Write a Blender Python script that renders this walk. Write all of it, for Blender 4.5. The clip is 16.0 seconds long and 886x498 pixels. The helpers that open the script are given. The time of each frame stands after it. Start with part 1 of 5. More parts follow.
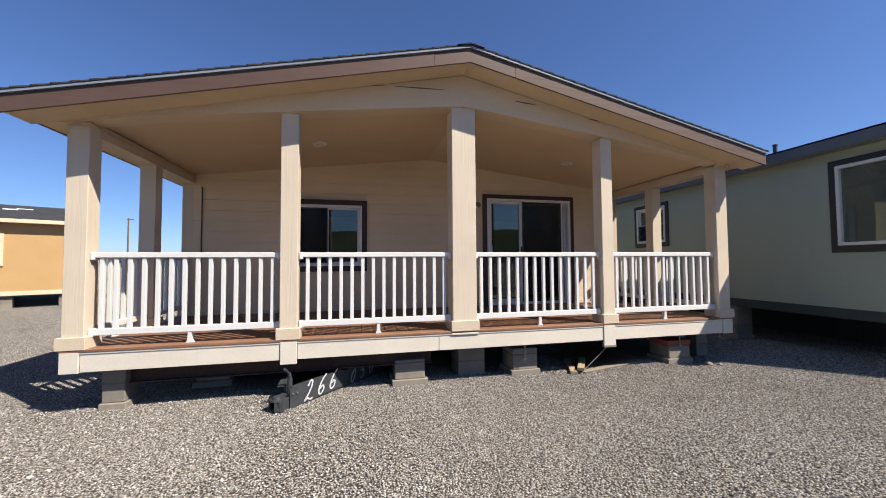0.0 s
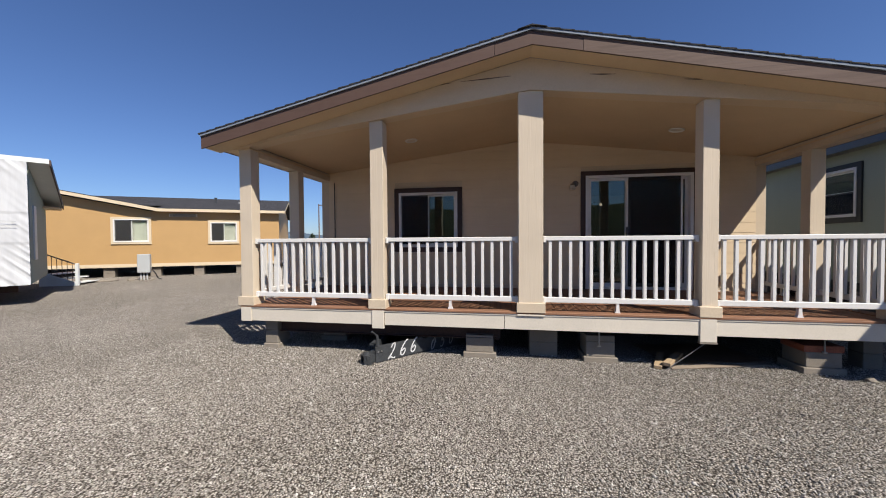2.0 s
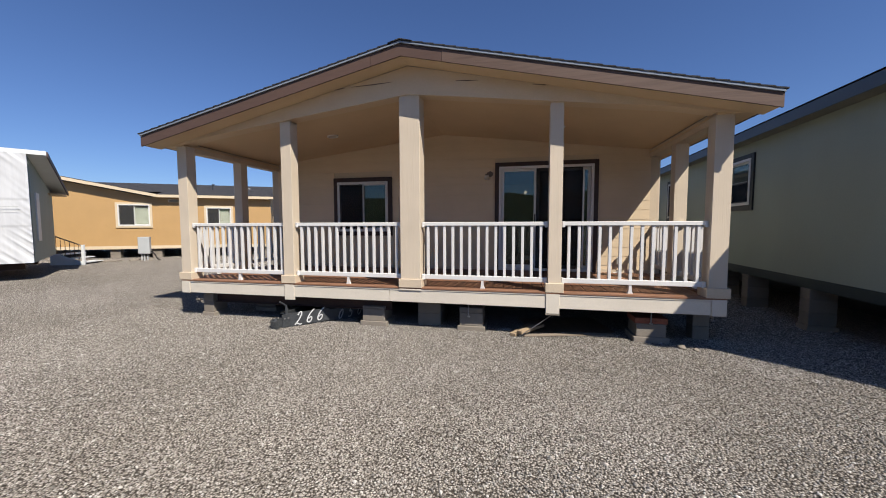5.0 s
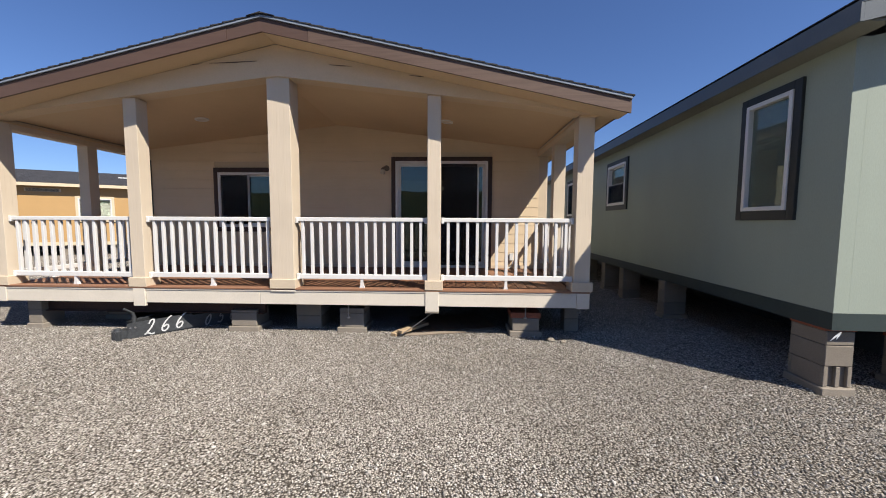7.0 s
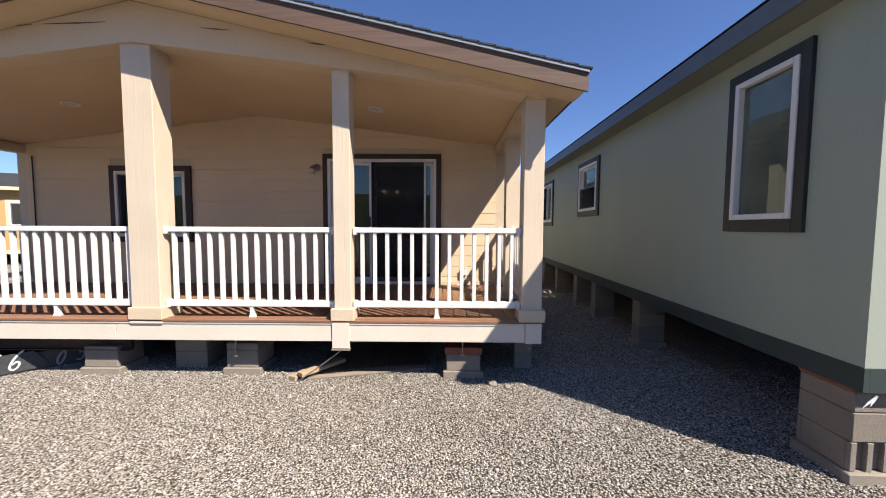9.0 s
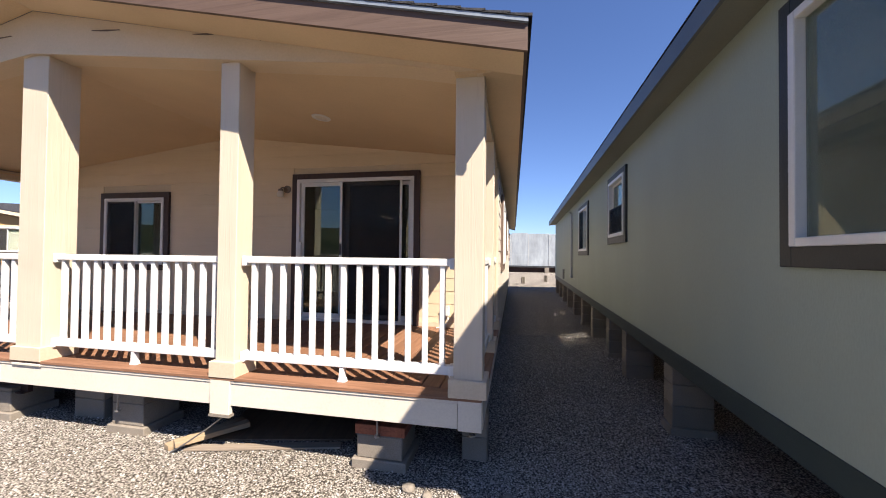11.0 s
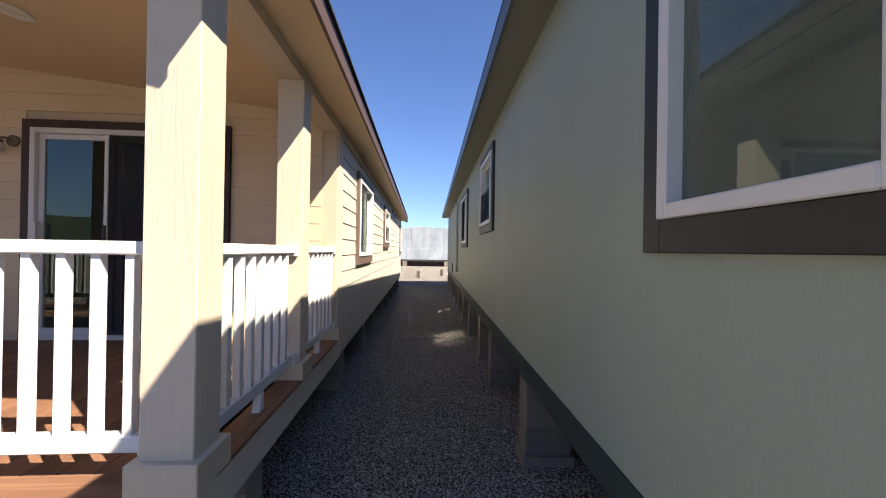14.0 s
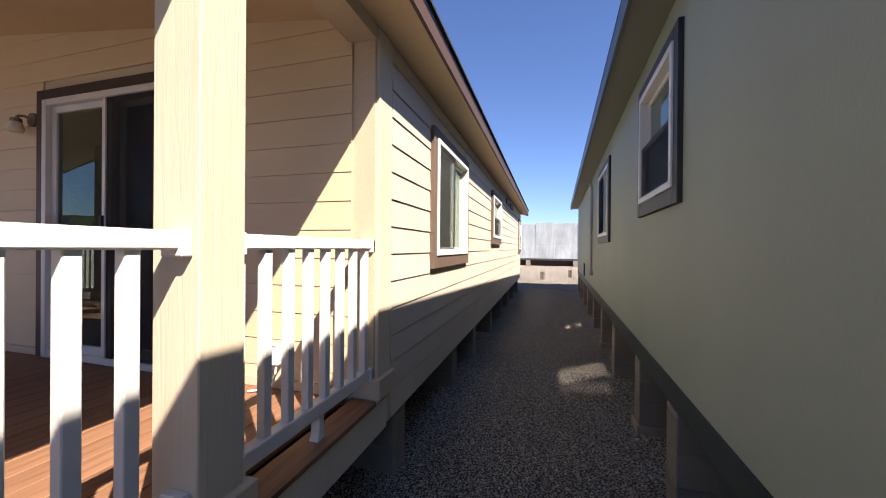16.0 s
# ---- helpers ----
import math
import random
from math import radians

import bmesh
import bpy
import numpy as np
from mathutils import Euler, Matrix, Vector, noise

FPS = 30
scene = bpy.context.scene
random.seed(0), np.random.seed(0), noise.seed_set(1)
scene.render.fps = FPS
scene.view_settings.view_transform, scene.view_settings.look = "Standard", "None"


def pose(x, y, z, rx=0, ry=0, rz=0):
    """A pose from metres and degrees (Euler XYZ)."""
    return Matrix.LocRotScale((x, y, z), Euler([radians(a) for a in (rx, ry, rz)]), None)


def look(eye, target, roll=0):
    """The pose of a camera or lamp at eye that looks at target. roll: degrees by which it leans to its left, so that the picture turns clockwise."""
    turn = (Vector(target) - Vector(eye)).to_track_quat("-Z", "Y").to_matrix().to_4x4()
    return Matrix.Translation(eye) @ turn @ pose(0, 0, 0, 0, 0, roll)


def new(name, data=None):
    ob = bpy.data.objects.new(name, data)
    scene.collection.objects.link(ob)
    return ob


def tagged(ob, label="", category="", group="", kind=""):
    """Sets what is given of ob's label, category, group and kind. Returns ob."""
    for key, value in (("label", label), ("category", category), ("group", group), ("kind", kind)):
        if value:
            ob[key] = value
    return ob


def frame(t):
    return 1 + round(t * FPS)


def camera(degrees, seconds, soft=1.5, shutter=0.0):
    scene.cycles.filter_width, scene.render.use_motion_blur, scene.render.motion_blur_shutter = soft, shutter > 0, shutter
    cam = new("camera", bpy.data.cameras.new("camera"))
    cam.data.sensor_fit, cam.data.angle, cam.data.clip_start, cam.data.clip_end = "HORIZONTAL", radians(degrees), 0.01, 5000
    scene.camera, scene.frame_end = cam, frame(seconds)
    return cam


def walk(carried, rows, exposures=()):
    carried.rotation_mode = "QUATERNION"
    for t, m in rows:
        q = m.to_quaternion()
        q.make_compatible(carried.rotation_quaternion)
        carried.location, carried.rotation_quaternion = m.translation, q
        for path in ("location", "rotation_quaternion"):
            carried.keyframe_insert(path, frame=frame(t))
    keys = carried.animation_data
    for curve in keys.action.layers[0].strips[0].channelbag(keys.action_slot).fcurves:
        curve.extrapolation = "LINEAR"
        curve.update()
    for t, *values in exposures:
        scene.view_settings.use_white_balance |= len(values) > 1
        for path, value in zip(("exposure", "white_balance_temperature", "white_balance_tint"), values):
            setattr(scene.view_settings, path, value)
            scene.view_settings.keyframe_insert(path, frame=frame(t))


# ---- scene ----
cam = camera(101.7, 16.0, soft=1.0)
PATH = [
    (0, (-0.43, 0.189, 1.355), (0.015, 2.137, 1.433), -0.4),
    (0.5, (-0.226, 0.102, 1.45), (0.037, 2.085, 1.472), -0.4),
    (1, (-0.017, 0.044, 1.438), (0.026, 2.044, 1.427), -0.5),
    (1.5, (0.246, -0.037, 1.455), (0.042, 1.952, 1.416), -0.4),
    (2, (0.485, -0.181, 1.446), (0.146, 1.79, 1.398), -0.4),
    (2.5, (0.749, -0.276, 1.47), (0.335, 1.679, 1.376), -0.3),
    (3, (1.077, -0.313, 1.445), (0.554, 1.614, 1.343), -0.4),
    (3.2, (1.197, -0.35, 1.438), (0.646, 1.57, 1.327), -0.3),
    (5.3, (2.507, -0.632, 1.434), (2.156, 1.332, 1.298), -0.0),
    (5.5, (2.581, -0.663, 1.428), (2.301, 1.313, 1.287), 0.2),
    (6, (2.782, -0.676, 1.432), (2.641, 1.314, 1.291), 0.1),
    (6.5, (3.017, -0.524, 1.43), (2.918, 1.468, 1.285), 0.2),
    (7, (3.1, -0.276, 1.432), (3.025, 1.717, 1.283), 0.3),
    (7.5, (3.212, -0.017, 1.451), (3.152, 1.976, 1.303), 0.2),
    (8, (3.48, 0.205, 1.424), (3.425, 2.199, 1.28), 0.2),
    (8.5, (3.669, 0.489, 1.433), (3.642, 2.483, 1.282), 0.2),
    (9, (3.85, 0.788, 1.496), (3.833, 2.784, 1.374), 0.3),
    (9.2, (3.96, 0.893, 1.491), (3.935, 2.893, 1.458), 0.4),
    (11.3, (5.151, 2.068, 1.520), (4.750, 4.027, 1.560), 0.6),
    (11.5, (5.223, 2.135, 1.524), (4.826, 4.095, 1.569), 0.7),
    (12, (5.387, 2.268, 1.516), (5.158, 4.255, 1.566), 0.7),
    (12.5, (5.592, 2.367, 1.520), (5.631, 4.366, 1.573), 0.7),
    (13, (5.668, 2.459, 1.503), (5.815, 4.453, 1.543), 0.8),
    (13.5, (5.671, 2.675, 1.480), (5.815, 4.670, 1.491), 0.8),
    (14, (5.657, 2.989, 1.467), (5.784, 4.984, 1.476), 0.9),
    (14.5, (5.693, 3.310, 1.486), (5.616, 5.309, 1.491), 0.8),
    (15, (5.710, 3.798, 1.468), (5.368, 5.768, 1.473), 0.6),
    (15.5, (5.777, 4.296, 1.458), (5.354, 6.251, 1.453), 0.6),
    (16, (5.778, 4.800, 1.443), (5.226, 6.722, 1.436), 0.5),
]
EXPOSURES = [(0, 0.93, 6690, 11), (1.5, 0.7, 6690, 11), (3, 0.56, 6690, 11), (5.5, 0.65, 6690, 11), (7, 0.83, 6740, 11), (9, 1.17, 6900, 13), (11.5, 1.49, 7130, 15), (12.5, 1.6, 7230, 13), (14, 1.62, 7230, 13), (16, 1.6, 7280, 16)]
walk(cam, [(t, look(eye, target, roll)) for t, eye, target, roll in PATH], EXPOSURES)


# ---- light ----
SUN = Vector((0.336, -0.285, 0.506)).normalized()
world = bpy.data.worlds.new("sky")
scene.world = world
world.use_nodes = True
wn = world.node_tree
sky = wn.nodes.new("ShaderNodeTexSky")
sky.sky_type, sky.sun_disc = "NISHITA", False
sky.sun_elevation = math.asin(SUN.z)
sky.sun_rotation = math.atan2(SUN.x, SUN.y)
sky.altitude, sky.air_density, sky.dust_density, sky.ozone_density = 600, 1.0, 0.45, 5.0
wn.nodes["Background"].inputs["Strength"].default_value = 0.056
tint = wn.nodes.new("ShaderNodeMix")
tint.data_type, tint.blend_type = "RGBA", "MULTIPLY"
tint.inputs[0].default_value, tint.inputs[7].default_value = 1.0, (0.85, 1.0, 1.31, 1)
wn.links.new(sky.outputs[0], tint.inputs[6])
wn.links.new(tint.outputs[2], wn.nodes["Background"].inputs["Color"])
sun = new("sun", bpy.data.lights.new("sun", "SUN"))
sun.data.energy, sun.data.angle, sun.data.color = 5.0, radians(0.5), (1.0, 0.95, 0.87)
sun.matrix_world = look(SUN * 40, (0, 0, 0))


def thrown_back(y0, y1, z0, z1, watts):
    """Adds an unseen lamp in place of sun that a pane in the long tan wall mirrors onto the gravel between the houses.
    """
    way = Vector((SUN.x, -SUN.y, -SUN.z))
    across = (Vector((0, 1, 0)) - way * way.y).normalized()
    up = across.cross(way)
    lamp = new("mirrored_sun_stand_in", bpy.data.lights.new("mirrored_sun_stand_in", "AREA"))
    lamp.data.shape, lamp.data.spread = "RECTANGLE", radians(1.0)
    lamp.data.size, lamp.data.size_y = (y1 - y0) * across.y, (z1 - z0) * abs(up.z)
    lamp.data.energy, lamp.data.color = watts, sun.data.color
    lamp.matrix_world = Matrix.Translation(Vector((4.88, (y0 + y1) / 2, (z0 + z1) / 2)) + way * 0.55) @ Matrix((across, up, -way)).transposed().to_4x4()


# added lamps, one for each mirrored patch or slice of it
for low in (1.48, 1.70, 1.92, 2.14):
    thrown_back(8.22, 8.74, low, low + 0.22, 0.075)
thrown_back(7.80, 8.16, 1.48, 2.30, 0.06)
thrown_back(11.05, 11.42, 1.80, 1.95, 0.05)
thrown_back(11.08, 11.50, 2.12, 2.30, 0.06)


# ---- materials ----
def shader(name, rough=0.6, metal=0.0, spec=0.4):
    m = bpy.data.materials.new(name)
    m.use_nodes = True
    b = m.node_tree.nodes["Principled BSDF"]
    b.inputs["Roughness"].default_value, b.inputs["Metallic"].default_value = rough, metal
    b.inputs["Specular IOR Level"].default_value = spec
    return m, m.node_tree, b


def node(nt, kind, **inputs):
    n = nt.nodes.new(kind)
    for k, v in inputs.items():
        n.inputs[k.replace("_", " ")].default_value = v
    return n


def grain(nt, scale, stretch=(1, 1, 1), detail=6.0, rough=0.6, coords="Object"):
    tc, mp = nt.nodes.new("ShaderNodeTexCoord"), nt.nodes.new("ShaderNodeMapping")
    mp.inputs["Scale"].default_value = stretch
    n = node(nt, "ShaderNodeTexNoise", Scale=scale, Detail=detail, Roughness=rough)
    nt.links.new(tc.outputs[coords], mp.inputs[0])
    nt.links.new(mp.outputs[0], n.inputs["Vector"])
    return n


def ramp(nt, fac, stops):
    r = nt.nodes.new("ShaderNodeValToRGB")
    e = r.color_ramp.elements
    while len(e) < len(stops):
        e.new(0.5)
    for el, (p, c) in zip(e, stops):
        el.position, el.color = p, (*c, 1)
    nt.links.new(fac, r.inputs[0])
    return r


def mixed(nt, fac, a, b, blend="MIX"):
    m = nt.nodes.new("ShaderNodeMix")
    m.data_type, m.blend_type = "RGBA", blend
    for sock, v in ((m.inputs[0], fac), (m.inputs[6], a), (m.inputs[7], b)):
        if hasattr(v, "is_linked"):
            nt.links.new(v, sock)
        else:
            sock.default_value = v if not isinstance(v, tuple) else (*v, 1)
    return m.outputs[2]


def bump(nt, b, height, strength, distance):
    n = node(nt, "ShaderNodeBump", Strength=strength, Distance=distance)
    nt.links.new(height, n.inputs["Height"])
    nt.links.new(n.outputs[0], b.inputs["Normal"])


def painted(name, colour, rough=0.55, wear=0.08, relief=0.25, stretch=(1, 1, 1), fine=60.0, vary=0.0, spec=0.35):
    """Paint on board: large faint stains, fine grain, a little dirt."""
    m, nt, b = shader(name, rough, 0.0, spec)
    big, small = grain(nt, 1.3, stretch, 4), grain(nt, fine, stretch, 6, 0.65)
    lo, hi = tuple(c * (1 - wear) for c in colour), tuple(min(1, c * (1 + wear * 0.6)) for c in colour)
    base = ramp(nt, big.outputs[0], [(0.3, lo), (0.7, hi)]).outputs[0]
    dirt = ramp(nt, small.outputs[0], [(0.3, (1 - wear * 1.3,) * 3), (0.6, (1, 1, 1))]).outputs[0]
    col = mixed(nt, 1.0, base, dirt, "MULTIPLY")
    if vary:
        oi = nt.nodes.new("ShaderNodeObjectInfo")
        col = mixed(nt, 1.0, col, ramp(nt, oi.outputs["Random"], [(0, (1 - vary,) * 3), (1, (1, 1, 1))]).outputs[0], "MULTIPLY")
    nt.links.new(col, b.inputs["Base Color"])
    rr = node(nt, "ShaderNodeMapRange", To_Min=rough - 0.1, To_Max=rough + 0.12)
    nt.links.new(small.outputs[0], rr.inputs[0])
    nt.links.new(rr.outputs[0], b.inputs["Roughness"])
    bump(nt, b, small.outputs[0], relief, 0.004)
    return m


def woody(name, colour, dark, axis, rough=0.6, relief=0.35, vary=0.12):
    """Embossed or sawn wood grain that runs along the axis."""
    m, nt, b = shader(name, rough, 0.0, 0.3)
    st = tuple(0.045 if a == axis else 1.0 for a in "xyz")
    wob = grain(nt, 26.0, st, 8, 0.6)
    wob.inputs["Distortion"].default_value = 1.2
    big = grain(nt, 1.1, (1, 1, 1), 3)
    col = ramp(nt, wob.outputs[0], [(0.34, dark), (0.56, colour)]).outputs[0]
    col = mixed(nt, 1.0, col, ramp(nt, big.outputs[0], [(0.3, (0.88, 0.88, 0.88)), (0.7, (1, 1, 1))]).outputs[0], "MULTIPLY")
    oi = nt.nodes.new("ShaderNodeObjectInfo")
    col = mixed(nt, 1.0, col, ramp(nt, oi.outputs["Random"], [(0, (1 - vary,) * 3), (1, (1, 1, 1))]).outputs[0], "MULTIPLY")
    nt.links.new(col, b.inputs["Base Color"])
    bump(nt, b, wob.outputs[0], relief, 0.006)
    return m


TAN = (0.540, 0.444, 0.326)
tan_paint = painted("tan_paint", TAN, vary=0.03)
tan_siding_x = woody("tan_siding_along_x", (0.62, 0.495, 0.34), (0.605, 0.48, 0.327), "x", 0.6, 0.12, 0.03)
tan_siding_y = woody("tan_siding_along_y", (0.55, 0.49, 0.415), (0.535, 0.475, 0.40), "y", 0.6, 0.2, 0.04)
tan_post = woody("tan_embossed_post", (0.57, 0.485, 0.375), (0.56, 0.475, 0.365), "z", 0.6, 0.55, 0.03)
cream_paint = painted("cream_fascia_paint", (0.58, 0.53, 0.445), 0.5, 0.07, 0.2)
tan_ceiling = painted("tan_ceiling_paint", (0.57, 0.425, 0.27), 0.65, 0.06, 0.3)
tan_beam = painted("tan_beam_paint", (0.59, 0.465, 0.32), 0.6, 0.06, 0.2)
brown_fascia = woody("brown_fascia", (0.098, 0.060, 0.046), (0.088, 0.053, 0.041), "x", 0.55, 0.12, 0.10)
brown_worn = woody("weathered_brown_fascia", (0.125, 0.082, 0.063), (0.095, 0.060, 0.046), "x", 0.65, 0.3, 0.12)
brown_trim = woody("dark_brown_trim", (0.055, 0.03, 0.024), (0.035, 0.02, 0.017), "z", 0.5, 0.2, 0.1)
grey_brown_trim = woody("grey_brown_trim", (0.15, 0.105, 0.08), (0.11, 0.075, 0.06), "z", 0.55, 0.25, 0.1)
white_vinyl = painted("white_vinyl", (0.60, 0.592, 0.572), 0.35, 0.03, 0.05, spec=0.5)
drip_metal = painted("grey_drip_metal", (0.20, 0.235, 0.28), 0.4, 0.1, 0.1)
deck_wood = woody("red_brown_deck", (0.248, 0.128, 0.074), (0.160, 0.076, 0.043), "y", 0.6, 0.35, 0.2)
deck_border = woody("red_brown_deck_border", (0.248, 0.128, 0.076), (0.164, 0.080, 0.046), "x", 0.6, 0.35, 0.12)
raw_wood = woody("raw_lumber", (0.40, 0.30, 0.19), (0.29, 0.205, 0.12), "x", 0.7, 0.4, 0.2)
grey_wood = woody("weathered_grey_lumber", (0.27, 0.22, 0.17), (0.17, 0.135, 0.10), "x", 0.8, 0.5, 0.2)
red_wood = woody("red_stained_wood", (0.30, 0.10, 0.055), (0.20, 0.06, 0.035), "y", 0.7, 0.4, 0.1)
grey_wall = painted("sage_grey_wall", (0.290, 0.330, 0.276), 0.62, 0.05, 0.3, (1, 1, 0.35), 90, 0, 0.22)
dark_trim = painted("charcoal_trim", (0.027, 0.030, 0.028), 0.5, 0.15, 0.3)
teal_trim = painted("dark_teal_skirt", (0.036, 0.05, 0.048), 0.5, 0.12, 0.25)
slate_fascia = painted("slate_fascia", (0.10, 0.115, 0.125), 0.45, 0.1, 0.2)
grey_soffit = painted("grey_soffit", (0.198, 0.198, 0.162), 0.6, 0.08, 0.3)
orange_wall = painted("ochre_wall", (0.414, 0.259, 0.111), 0.55, 0.05, 0.25)
orange_trim = painted("cream_trim", (0.56, 0.465, 0.325), 0.5, 0.05, 0.2)
concrete = painted("concrete_block", (0.252, 0.220, 0.180), 0.85, 0.2, 0.9, (1, 1, 1), 110, 0.15, 0.2)
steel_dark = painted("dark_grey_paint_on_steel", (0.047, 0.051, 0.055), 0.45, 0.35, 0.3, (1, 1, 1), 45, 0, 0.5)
rusty = painted("rusty_brown_steel", (0.060, 0.028, 0.020), 0.65, 0.4, 0.5, (1, 1, 1), 40)
steel = painted("worn_steel", (0.35, 0.34, 0.33), 0.4, 0.25, 0.3)
steel.node_tree.nodes["Principled BSDF"].inputs["Metallic"].default_value = 0.8
# greyer than the white marks; for the number 050
grey_chalk = painted("grey_paint_marks", (0.42, 0.42, 0.42), 0.8, 0.35, 0.4)
white_chalk = painted("white_paint_marks", (0.60, 0.61, 0.61), 0.7, 0.3, 0.2)
wrap_white = painted("white_house_wrap", (0.608, 0.632, 0.624), 0.4, 0.05, 0.4, (1, 1, 1), 7)
wrap_grey = painted("translucent_grey_sheeting", (0.33, 0.37, 0.40), 0.35, 0.22, 0.6, (1, 1, 0.3), 2.0)
box_grey = painted("light_grey_enamel", (0.384, 0.400, 0.400), 0.45, 0.08, 0.1)
black_plastic = painted("black_plastic", (0.02, 0.02, 0.022), 0.45, 0.1, 0.1)
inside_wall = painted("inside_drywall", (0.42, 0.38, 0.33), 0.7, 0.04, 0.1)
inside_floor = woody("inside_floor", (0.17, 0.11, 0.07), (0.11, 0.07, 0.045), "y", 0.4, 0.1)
blind_white = painted("white_blind", (0.612, 0.594, 0.549), 0.6, 0.05, 0.1)
lamp_glass = painted("frosted_lamp_glass", (0.55, 0.50, 0.42), 0.3, 0.05, 0.1)
bronze = painted("bronze_lamp_metal", (0.16, 0.12, 0.09), 0.4, 0.2, 0.1)


def shingles():
    m, nt, b = shader("dark_shingles", 0.9, 0, 0.2)
    v = node(nt, "ShaderNodeTexVoronoi", Scale=140.0)
    tc = nt.nodes.new("ShaderNodeTexCoord")
    nt.links.new(tc.outputs["Object"], v.inputs["Vector"])
    big = grain(nt, 3.0, (1, 0.6, 1), 5)
    c = mixed(nt, 1.0, ramp(nt, v.outputs["Color"], [(0.2, (0.018, 0.018, 0.02)), (0.9, (0.07, 0.07, 0.075))]).outputs[0],
              ramp(nt, big.outputs[0], [(0.3, (0.7, 0.7, 0.72)), (0.7, (1.1, 1.1, 1.1))]).outputs[0], "MULTIPLY")
    nt.links.new(c, b.inputs["Base Color"])
    bump(nt, b, v.outputs["Distance"], 0.6, 0.004)
    return m


def gravel_ground():
    m, nt, b = shader("gravel_ground", 0.92, 0, 0.2)
    b.inputs["Diffuse Roughness"].default_value = 0.55
    tc = nt.nodes.new("ShaderNodeTexCoord")
    v = node(nt, "ShaderNodeTexVoronoi", Scale=66.0, Randomness=1.0)
    v2 = node(nt, "ShaderNodeTexVoronoi", Scale=150.0)
    for n in (v, v2):
        nt.links.new(tc.outputs["Object"], n.inputs["Vector"])
    big, mid = grain(nt, 0.35, (1, 1, 1), 4), grain(nt, 2.6, (1, 1, 1), 5)
    stone = ramp(nt, v.outputs["Color"], [(0.10, (0.235, 0.215, 0.19)), (0.40, (0.385, 0.355, 0.315)), (0.80, (0.505, 0.475, 0.43)), (0.97, (0.72, 0.70, 0.66))]).outputs[0]
    # the shade in the gaps between stones is put into the colour
    gap_shade = ramp(nt, v.outputs["Distance"], [(0.22, (1.2, 1.2, 1.2)), (0.66, (0.15, 0.138, 0.128))]).outputs[0]
    c = mixed(nt, 1.0, stone, gap_shade, "MULTIPLY")
    c = mixed(nt, 1.0, c, ramp(nt, big.outputs[0], [(0.35, (0.86, 0.84, 0.80)), (0.65, (1.06, 1.05, 1.04))]).outputs[0], "MULTIPLY")
    c = mixed(nt, 1.0, c, ramp(nt, mid.outputs[0], [(0.3, (0.88, 0.88, 0.88)), (0.7, (1.06, 1.06, 1.06))]).outputs[0], "MULTIPLY")
    nt.links.new(c, b.inputs["Base Color"])
    mx = mixed(nt, 0.3, v.outputs["Distance"], v2.outputs["Distance"])
    n = node(nt, "ShaderNodeBump", Strength=1.0, Distance=0.028)
    n.invert = True
    nt.links.new(mx, n.inputs["Height"])
    nt.links.new(n.outputs[0], b.inputs["Normal"])
    return m


def pebble_mat():
    m, nt, b = shader("loose_gravel_stones", 0.85, 0, 0.25)
    b.inputs["Diffuse Roughness"].default_value = 0.55
    g = nt.nodes.new("ShaderNodeNewGeometry")
    sp = grain(nt, 160.0, (1, 1, 1), 4)
    c = ramp(nt, g.outputs["Random Per Island"], [(0.0, (0.13, 0.12, 0.108)), (0.35, (0.30, 0.276, 0.243)), (0.75, (0.43, 0.40, 0.36)), (1.0, (0.62, 0.59, 0.545))]).outputs[0]
    c = mixed(nt, 1.0, c, ramp(nt, sp.outputs[0], [(0.3, (0.8, 0.8, 0.8)), (0.7, (1.08, 1.08, 1.08))]).outputs[0], "MULTIPLY")
    nt.links.new(c, b.inputs["Base Color"])
    return m


def glass_mat(name, clear=0.4, gain=1.0, veil=0.04):
    """A window pane: see-through and mirror-like by its angle."""
    m = bpy.data.materials.new(name)
    m.use_nodes = True
    nt = m.node_tree
    nt.nodes.remove(nt.nodes["Principled BSDF"])
    t = node(nt, "ShaderNodeBsdfTransparent", Color=(clear, clear * 1.02, clear, 1))
    g = node(nt, "ShaderNodeBsdfGlossy", Color=(gain * 0.86, gain, gain * 0.92, 1), Roughness=0.0)
    f = node(nt, "ShaderNodeFresnel", IOR=1.75)
    x = nt.nodes.new("ShaderNodeMixShader")
    nt.links.new(f.outputs[0], x.inputs[0])
    nt.links.new(t.outputs[0], x.inputs[1])
    nt.links.new(g.outputs[0], x.inputs[2])
    # an uneven, thin grey-green diffuse layer over the pane
    film = nt.nodes.new("ShaderNodeMixShader")
    veil_noise = ramp(nt, grain(nt, 3.0, (1, 1, 1), 4).outputs[0], [(0.3, (veil * 0.6,) * 3), (0.7, (veil * 1.4,) * 3)])
    nt.links.new(veil_noise.outputs[0], film.inputs[0])
    nt.links.new(x.outputs[0], film.inputs[1])
    nt.links.new(node(nt, "ShaderNodeBsdfDiffuse", Color=(0.42, 0.46, 0.36, 1)).outputs[0], film.inputs[2])
    nt.links.new(film.outputs[0], nt.nodes["Material Output"].inputs[0])
    return m


